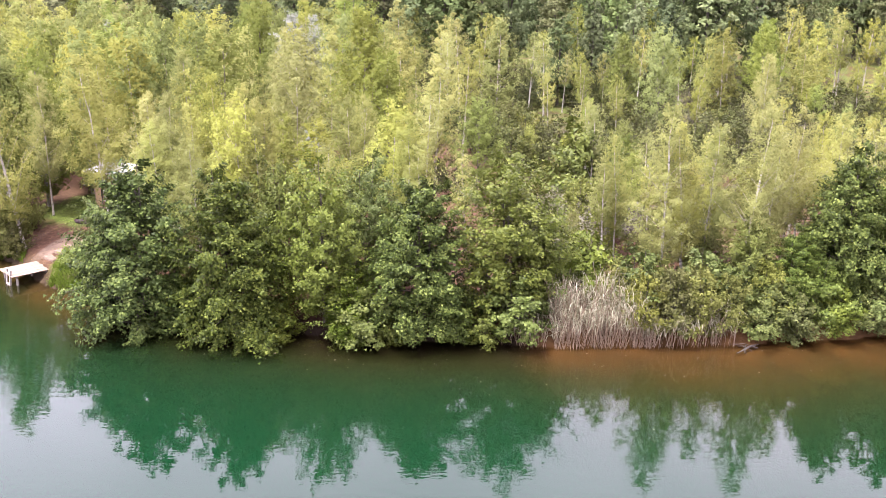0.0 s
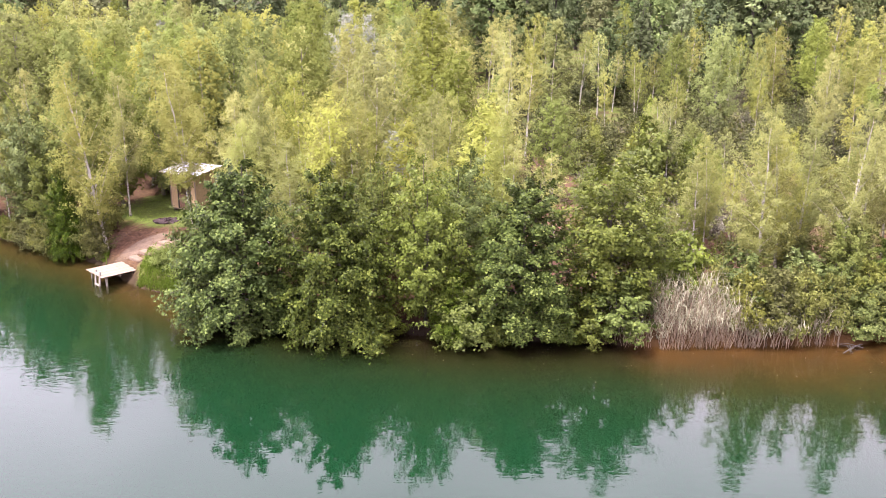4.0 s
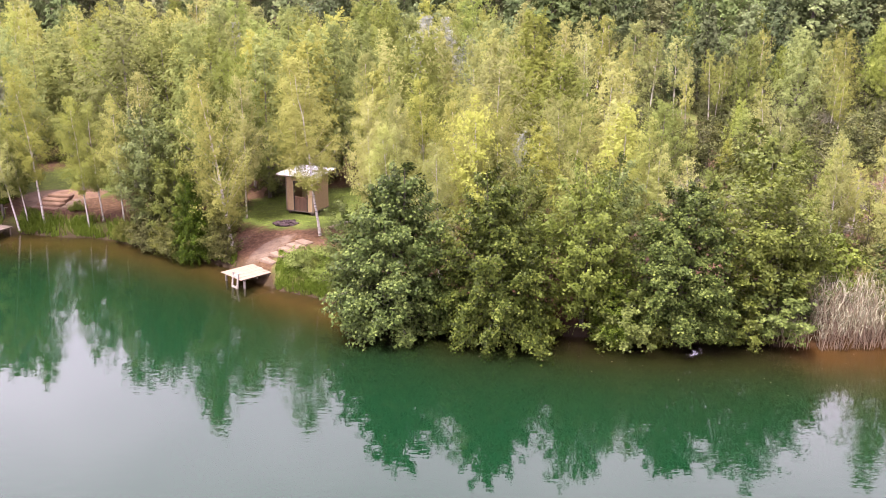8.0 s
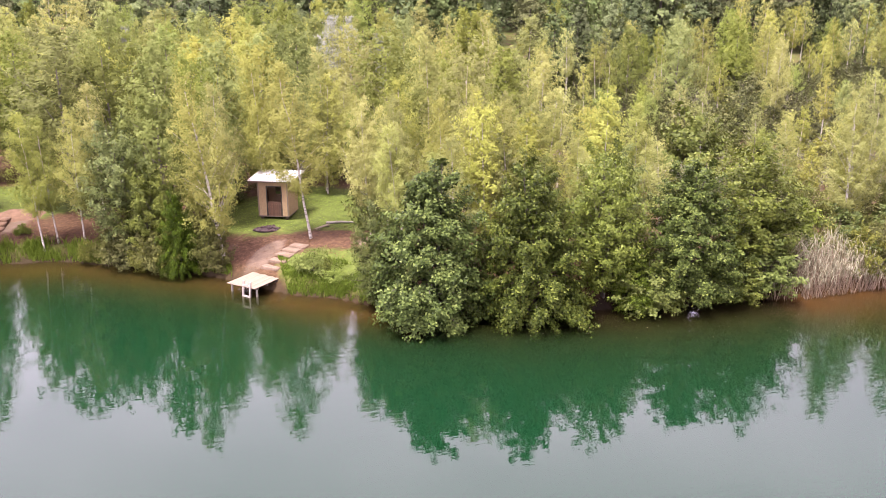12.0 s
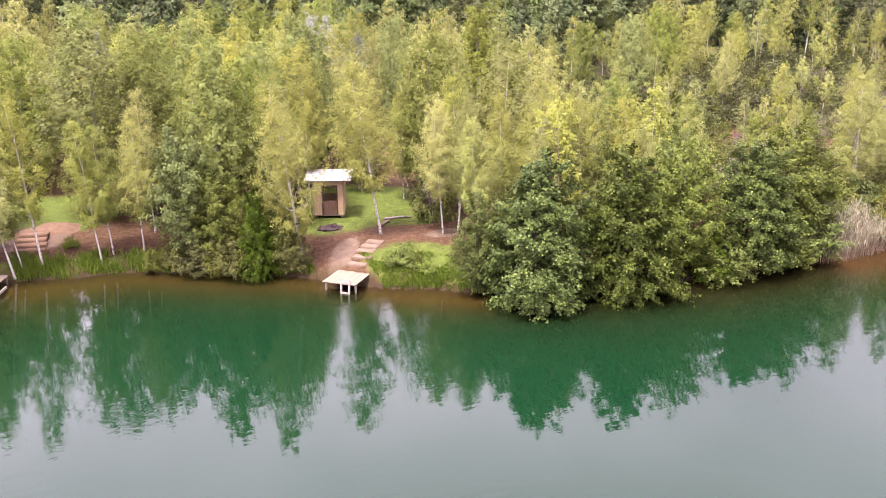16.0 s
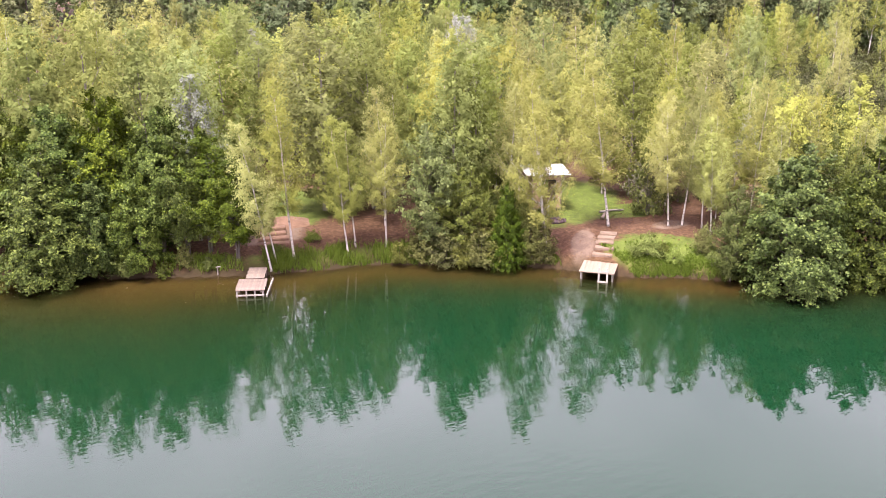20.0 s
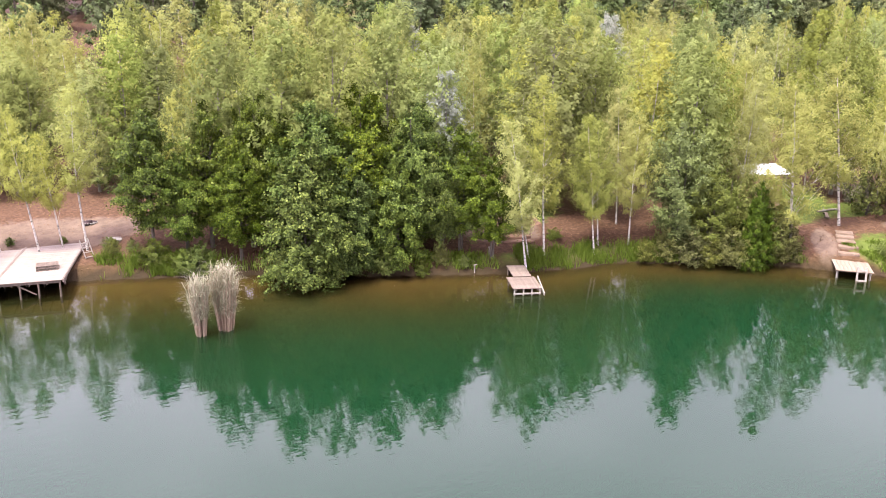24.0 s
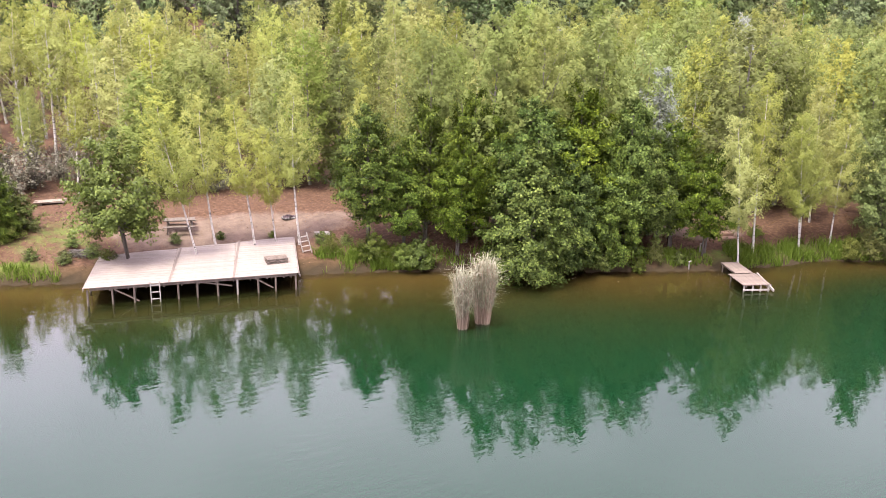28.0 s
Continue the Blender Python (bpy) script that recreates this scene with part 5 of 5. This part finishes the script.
def stair(x, y, ux, uy, treads, width, run, step, z0, mat, label, boards=True):
    t = thing("garden_steps", frame_at(x, y, 0, uy, -ux), label, "steps", "steps cut in the bank")
    for k in range(treads):
        mid = t.matrix_basis @ Vector((0, (k + 0.3) * run, 0))
        z0 = max(z0 + (step if k else 0), float(gz(mid.x, mid.y)) + 0.06)
        bm = box(bmesh.new(), (width * (1 - 0.04 * k), run * 1.05, 0.5), Matrix.Identity(4), 0.03)
        bmesh.ops.subdivide_edges(bm, edges=bm.edges[:], cuts=2, use_grid_fill=True)
        for v in bm.verts:
            v.co += 0.03 * noise.noise_vector(v.co * 2.5 + Vector((k * 7, 0, 0)))
        bmesh.ops.transform(bm, matrix=pose(0.05 * math.sin(k * 2), (k + 0.5) * run, z0 - 0.23), verts=bm.verts)
        tread = part("tread", bm, mat, t, smooth=True)
        if boards:
            part("riser_board", box(bmesh.new(), (width * (1.02 - 0.04 * k), 0.045, 0.15), pose(0.05 * math.sin(k * 2), k * run - 0.05, z0 - 0.06), 0.008), OLDBOARD, tread)
    return t


def fire_pit(x, y, r, label, rim):
    t = thing("fire_pit", pose(x, y, float(gz(x, y))), label, "fire pit", "fire pits")
    rng = random.Random(int(x * 7))
    bm = bmesh.new()
    bmesh.ops.create_icosphere(bm, subdivisions=3, radius=1.0, matrix=Matrix.Diagonal((r, r * 0.75, 0.11, 1)))
    for v in bm.verts:
        bump = 1 + 0.28 * noise.noise(Vector((v.co.x * 2.2, v.co.y * 2.2, 1.0))) + 0.12 * noise.noise(Vector((v.co.x * 7, v.co.y * 7, 5.0)))
        v.co.x, v.co.y = v.co.x * bump, v.co.y * bump
        v.co.z += 0.07 * noise.noise(v.co * 5) + 0.05 * noise.noise(v.co * 13)
    part("ash_bed", bm, ASH, t)
    for k in range(34):
        a, q = rng.uniform(0, 6.28), r * math.sqrt(rng.random()) * 0.95
        bm = bmesh.new()
        bmesh.ops.create_icosphere(bm, subdivisions=1, radius=rng.uniform(0.04, 0.1))
        for v in bm.verts:
            v.co += noise.noise_vector(v.co * 11 + Vector((k, 3, 0))) * 0.05
        bmesh.ops.transform(bm, matrix=pose(q * math.cos(a), 0.75 * q * math.sin(a), 0.10 * (1 - q / r) + 0.03), verts=bm.verts)
        part("coal_lump", bm, ASH, t)
    for k in range(16 if rim else 0):
        a = k * 6.283 / 16
        bm = bmesh.new()
        bmesh.ops.create_icosphere(bm, subdivisions=1, radius=rng.uniform(0.05, 0.1))
        for v in bm.verts:
            v.co += noise.noise_vector(v.co * 9 + Vector((k, 0, 0))) * 0.04
        bmesh.ops.transform(bm, matrix=pose(1.05 * r * math.cos(a), 0.82 * r * math.sin(a), 0.03), verts=bm.verts)
        part("stone", bm, rim, t, smooth=True)
    for k in range(7):
        a, l = rng.uniform(0, 6.28), rng.uniform(0.25, 0.5) * r
        part("charred_stick", rod(bmesh.new(), (l * math.cos(a), l * math.sin(a), 0.13), (-l * math.cos(a + 0.5), -l * math.sin(a + 0.5), 0.19), 0.03, 0.02, 5), ASH, t)
    return t


def fallen_log(x, y, turn, length):
    t = thing("fallen_log", pose(x, y, float(gz(x, y)), 0, 0, turn), "peeled white birch log lying on the leafy ground", "log")
    k = np.linspace(-0.5, 0.5, 7)
    line = np.stack([k * length, 0.06 * np.sin(k * 5), 0.10 + 0.02 * np.cos(k * 7)], 1)
    v, f = tube(line, 0.085 - 0.025 * (k + 0.5), 9)
    arrays("stem", v, f, PALE, t, smooth=True)
    for at, side in ((-0.2, 1), (0.25, -1)):
        part("branch_stub", rod(bmesh.new(), (at * length, 0, 0.12), (at * length + 0.12, side * 0.28, 0.22), 0.028, 0.018, 6), BARK_PALE, t)
    for at in (-0.5, 0.5):
        part("cut_end", rod(bmesh.new(), (at * length * 0.995, 0.06 * math.sin(at * 5), 0.10), (at * length * 1.005, 0.06 * math.sin(at * 5), 0.10), 0.058, 0.058, 9), BOARD, t)
    return t


def loose_plank(x, y, turn, length):
    t = thing("loose_plank", pose(x, y, float(gz(x, y)) + 0.05, 3, 0, turn), "weathered pale plank lying beside the birch", "plank")
    part("board", box(bmesh.new(), (length, 0.2, 0.045), pose(0, 0, 0.12), 0.006), BOARD, t)
    for e in (-0.32, 0.36):
        part("bearer", rod(bmesh.new(), (e * length, -0.18, 0.03), (e * length, 0.18, 0.05), 0.05, 0.045, 7), POST, t)
    return t


def stick_pile(x, y, n, r, mat, label, name="brush_pile"):
    rng = random.Random(int(abs(x) * 13))
    t = thing(name, pose(x, y, float(gz(x, y))), label, "branches")
    for k in range(n):
        a, l = rng.uniform(0, 6.28), rng.uniform(0.5, 1.0) * r
        cx, cy, z = rng.uniform(-0.4, 0.4) * r, rng.uniform(-0.3, 0.3) * r, rng.uniform(0.02, 0.3 * r)
        p = np.array([[cx - l * math.cos(a), cy - l * math.sin(a), z * 0.4], [cx, cy, z + 0.05], [cx + l * math.cos(a), cy + l * math.sin(a), z * rng.uniform(0.3, 1.3)]])
        q = rng.uniform(0.012, 0.035)
        v, f = tube(p, [q, q * 0.8, q * 0.4], 5)
        arrays("branch", v, f, mat, t, smooth=True)
    return t


def mooring_post(x, y):
    t = thing("timber_post", pose(x, y, float(gz(x, y))), "short pale T-shaped timber post in the grass", "post", "pale posts on the bank")
    part("upright", rod(bmesh.new(), (0, 0, -0.2), (0, 0, 0.5), 0.04), PALE, t)
    part("cross_piece", box(bmesh.new(), (0.34, 0.08, 0.06), pose(0.05, 0, 0.52, 0, 4, 20), 0.01), PALE, t)
    return t


def earth_mound(x, y, r, h):
    """A low heap that runs out evenly into the ground."""
    rings, spokes = 12, 36
    q, a = np.meshgrid(np.linspace(0.02, 1, rings), np.linspace(0, 2 * np.pi, spokes, endpoint=False), indexing="ij")
    reach = r * (1 + 0.18 * np.sin(2 * a + 1) + 0.12 * np.sin(3 * a + 4) + 0.06 * np.sin(7 * a))
    px, py = x + q * reach * np.cos(a), y + 0.75 * q * reach * np.sin(a)
    pz = gz(px, py) + h * (1 - q ** 2) ** 1.6 * (1 + 0.25 * wobble(px, py, 0.35)) + 0.03 - 0.09 * q ** 4
    verts = np.stack([px - x, py - y, pz - float(gz(x, y))], -1).reshape(-1, 3)
    i, j = np.meshgrid(np.arange(rings - 1), np.arange(spokes), indexing="ij")
    k = (j + 1) % spokes
    faces = np.stack([i * spokes + j, (i + 1) * spokes + j, (i + 1) * spokes + k, i * spokes + k], -1).reshape(-1, 4)
    ob = arrays("earth_mound", verts, faces, EARTH, smooth=True)
    ob.matrix_basis = pose(x, y, float(gz(x, y)))
    return tagged(ob, "low mound of pale dug earth on the bank", "soil", "mounds of dug earth")


small_jetty()
long_jetty()
big_deck()
leaning_ladder()
pallet_bench()
picnic_table(-69.4, 80.6, -20, POST, "weathered brown picnic table on the bare ground behind the deck")
picnic_table(-43.0, 79.5, -10, GREYPLASTIC, "white painted picnic table at the edge of the lawn")
plank_stack(-75.4, 88.6, -12, 9, 1.9, BOARD, "pale planks stacked loosely on bearers among the trees")
plank_stack(-53.4, 71.6, -30, 12, 2.4, OLDBOARD, "brown planks stacked under the alders")
plank_stack(-61.8, 75.8, -25, 4, 0.9, PALE, "short pale offcuts lying on the soil")
cabin()
earth_mound(-38.6, 65.8, 2.2, 0.30)
stair(-22.95, 51.35, 0.72, 0.69, 5, 1.25, 0.62, 0.1, 0.62, SANDSTEP, "five broad trodden sand steps above the small jetty", False)
stair(-40.1, 62.9, 0.3, 0.95, 4, 2.0, 0.6, 0.17, 1.0, EARTH, "four red earth steps dug into the slope", False)
fire_pit(-22.4, 56.9, 0.85, "flat burnt-out fire heap of purple-black ash", None)
fire_pit(-62.6, 79.4, 0.45, "small ring of stones with cold ash on bare ground", STONE)
fallen_log(-17.65, 56.8, -15, 1.85)
loose_plank(-19.0, 56.0, 40, 1.35)
stick_pile(-75.6, 79.4, 60, 0.9, BARK, "dark heap of brushwood beside the deck")
stick_pile(-80.5, 88.5, 50, 1.6, BARK_PALE, "grey heap of dead branches at the wood's edge")
stick_pile(14.6, 39.7, 7, 0.8, BARK, "dead branches lying in the shallow water")
for x, y in ((-44.0, 62.1), (-42.6, 62.6)):
    mooring_post(x, y)

# ---------------------------------------------------------------- reeds, grass, litter


def blades(rng, x, y, z, height, width, bend, name, mat, sway=0.25):
    """Tapered blades in two joints; arrays for many at once."""
    n = len(x)
    a = rng.uniform(0, 6.28, n)
    side = np.stack([np.cos(a), np.sin(a), 0 * a], 1) * (width / 2)[:, None]
    b = rng.uniform(0, 6.28, n)
    lean = np.stack([np.cos(b), np.sin(b), 0 * b], 1) * (bend * height)[:, None]
    foot = np.stack([x, y, z], 1)
    up = np.zeros((n, 3))
    up[:, 2] = height
    mid, top = foot + up * 0.55 + lean * sway, foot + up * (1 - 0.4 * bend[:, None]) + lean
    v = np.stack([foot - side, foot + side, mid + side * 0.8, mid - side * 0.8, top + side * 0.15, top - side * 0.15], 1).reshape(-1, 3)
    k = np.arange(n)[:, None] * 6
    f = np.concatenate([k + np.array([[0, 1, 2, 3]]), k + np.array([[3, 2, 4, 5]])], 0)
    return v, f


def strip_points(rng, n, x0, x1, d0, d1):
    x, t = rng.uniform(x0, x1, n * 2), rng.uniform(d0, d1, n * 2)
    y = shore(x) + t
    keep = (wobble(x, y, 0.55, 4.0) + 0.7 * wobble(x, y, 1.6, 2.0) + rng.normal(0, 0.4, n * 2) > -0.1).nonzero()[0][:n]
    keep = np.resize(keep, n)
    return x[keep], y[keep], gz(x[keep], y[keep]) - 0.04


def reed_stems(rng, x, y, z, height, lean):
    """Dry stems, and long leaves towards their tops."""
    n = len(x)
    b, bend = rng.uniform(0, 6.28, n), lean * rng.uniform(0.3, 1.6, n)
    foot = np.stack([x, y, z], 1)
    top = foot + np.stack([np.cos(b) * bend * height, np.sin(b) * bend * height, height * (1 - bend * bend / 2)], 1)
    a = rng.uniform(0, 6.28, n)
    side = np.stack([np.cos(a), np.sin(a), 0 * a], 1) * 0.016
    v = np.stack([foot - side, foot + side, top + side * 0.6, top - side * 0.6], 1).reshape(-1, 3)
    return foot, top, v, np.arange(n * 4).reshape(n, 4)


def reed_leaves(rng, foot, top, each, low=0.5):
    pieces = []
    for _ in range(each):
        t = rng.uniform(low, 1.02, len(foot))[:, None]
        base = foot + (top - foot) * t
        n = len(foot)
        pieces.append(blades(rng, base[:, 0], base[:, 1], base[:, 2], rng.uniform(0.3, 0.85, n), np.full(n, 0.032), rng.uniform(0.4, 1.3, n), "", None))
    return joined(pieces)


def reed_bed():
    rng = np.random.default_rng(5)
    n = 1500
    x = np.concatenate([rng.uniform(5.2, 10.0, 900), rng.uniform(9.5, 14.0, 450), rng.uniform(2.6, 5.4, 150)])
    y = shore(x) + rng.uniform(-0.35, 1.6, n)
    z = np.maximum(gz(x, y), -0.3) - 0.05
    h = rng.uniform(1.1, 2.5, n) * (1 + 0.18 * wobble(x, y, 0.5)) * np.where(x < 5.3, 0.55, 1.0) * np.where(x > 9.2, 0.66, 1.0)
    foot, top, v, f = reed_stems(rng, x, y, z, h, 0.26)
    t = thing("reed_bed", Matrix.Identity(4), "bed of dry straw-coloured reeds at the water's edge", "reeds")
    tagged(t, kind="stuff")
    arrays("stem", v, f, REED, t)
    v, f = reed_leaves(rng, foot, top, 2, 0.55)
    arrays("leaf", v, f, REED_TOP, t)
    return t


def reed_clump(x, y, r, n, h):
    rng = np.random.default_rng(int(abs(x) * 10))
    a, q = rng.uniform(0, 6.28, n), r * np.sqrt(rng.uniform(0, 1, n))
    px, py = q * np.cos(a), q * np.sin(a)
    b = a + rng.normal(0, 0.6, n)
    foot = np.stack([px, py, np.full(n, -0.9)], 1)
    hh = rng.uniform(0.72, 1.0, n) * h
    out = rng.uniform(0.02, 0.26, n) ** 1.3 * (0.3 + q / r)
    top = foot + np.stack([np.cos(b) * out * hh, np.sin(b) * out * hh, hh + 0.9], 1)
    c = rng.uniform(0, 6.28, n)
    side = np.stack([np.cos(c), np.sin(c), 0 * c], 1) * 0.016
    v = np.stack([foot - side, foot + side, top + side * 0.6, top - side * 0.6], 1).reshape(-1, 3)
    t = thing("reed_clump", pose(x, y, 0), "clump of dry reeds standing in the open water", "reeds", "reed clumps in the lake")
    arrays("stem", v, np.arange(n * 4).reshape(n, 4), REED, t)
    v, f = reed_leaves(rng, foot, top, 8, 0.45)
    arrays("leaf", v, f, REED_TOP, t)
    return t


def grasses():
    rng = np.random.default_rng(9)
    sets = []
    for n, x0, x1, d0, d1, lo, hi in ((3600, -41.2, -29.0, 0.0, 1.3, 0.35, 0.95), (2600, -63.6, -57.5, -0.1, 1.4, 0.35, 0.9), (900, -86, -77.0, 0.0, 1.0, 0.3, 0.7), (700, -46.5, -42.5, 0.2, 1.4, 0.2, 0.6),
                                      (500, -27.0, -25.0, 0.1, 0.9, 0.15, 0.4), (1300, -57.5, -44, 0.1, 1.3, 0.25, 0.7), (900, -41.0, -29.0, -0.15, 0.3, 0.3, 0.7), (500, -22.3, -16.6, -0.15, 0.3, 0.2, 0.5)):
        x, y, z = strip_points(rng, n, x0, x1, d0, d1)
        sets.append(blades(rng, x, y, z, rng.uniform(lo, hi, n), rng.uniform(0.03, 0.06, n), rng.uniform(0.1, 0.7, n), "", None))
    n = 6500
    x, y, _ = strip_points(rng, n, -22.3, -16.6, 0.05, 3.3)
    sets.append(blades(rng, x, y, gz(x, y) - 0.03, rng.uniform(0.1, 0.42, n) * (0.8 + 0.5 * wobble(x, y, 0.8)), rng.uniform(0.03, 0.07, n), rng.uniform(0.1, 0.9, n), "", None))
    v, f = joined(sets)
    ob = arrays("bank_grass", v, f, GRASS)
    tagged(ob, "tall green grass along the water's edge", "grass", kind="stuff")
    sets = []
    for n, cx, cy, rx, ry in ((4200, -20.2, 61, 6.2, 4.8), (2600, -39, 71, 6, 4.2), (500, -16.5, 56.5, 2.6, 1.4), (1400, -77, 82.5, 5.5, 4)):
        a, q = rng.uniform(0, 6.28, n), np.sqrt(rng.uniform(0, 1, n))
        x, y = cx + rx * q * np.cos(a), cy + ry * q * np.sin(a)
        sets.append(blades(rng, x, y, gz(x, y) - 0.02, rng.uniform(0.04, 0.09, n), rng.uniform(0.03, 0.06, n), rng.uniform(0.8, 1.6, n), "", None))
    v, f = joined(sets)
    ob = arrays("lawn_grass", v, f, GRASS)
    tagged(ob, "short tufted grass on the clearings", "grass", kind="stuff")


def litter():
    rng = np.random.default_rng(11)
    sets = []
    for n, x0, x1, y0, y1 in ((3000, -44, -28, 58, 70), (3200, -28, -12, 49, 62), (3000, -82, -56, 71, 90), (1800, -57, -43, 63, 74)):
        x, y = rng.uniform(x0, x1, n), rng.uniform(y0, y1, n)
        lawn = np.maximum(spot(x, y, -20.2, 61, 6.8, 5.2, 20), spot(x, y, -38.6, 69.6, 6.5, 5.0, 10))
        ok = (y > shore(x) + 0.5) & (lawn < 0.35) & ~((x > -22.3) & (y < shore(x) + 3.5))
        x, y = x[ok], y[ok]
        p = np.stack([x, y, gz(x, y) + 0.02], 1)
        sets.append(leaves(rng, p, np.tile([0, 0, 1.0], (len(x), 1)), 0.09, 0.3))
    roof = frame_at(-21.7, 58.95, 1.72, 0.905, -0.425)
    p = np.array([roof @ Vector((x, y, 2.735 + 0.0614 * (y + 0.42))) for x, y in zip(rng.uniform(-1.5, 1.5, 110), rng.uniform(-0.35, 2.3, 110))])
    sets.append(leaves(rng, p, np.tile([0, 0, 1.0], (110, 1)), 0.085, 0.2))
    v, f = joined(sets)
    tagged(arrays("fallen_leaves", v, f, LITTER), "scattered fallen tan leaves on soil and cabin roof", "leaves", kind="stuff")
    n = 130
    x = np.concatenate([rng.uniform(-12, 20, 90), rng.uniform(-60, -40, 40)])
    y = shore(x) - np.abs(rng.normal(0, 1, n)) * 2.2 - 0.8
    p = np.stack([x, y, np.full(n, 0.012)], 1)
    v, f = leaves(rng, p, np.tile([0, 0, 1.0], (n, 1)), 0.06, 0.05)
    tagged(arrays("floating_leaves", v, f, REED), "pale fallen leaves floating on the lake", "leaves", kind="stuff")


reed_bed()
reed_clump(-61.15, 61.0, 0.17, 170, 2.9)
reed_clump(-59.85, 61.15, 0.27, 300, 3.25)
grasses()
litter()

settle()
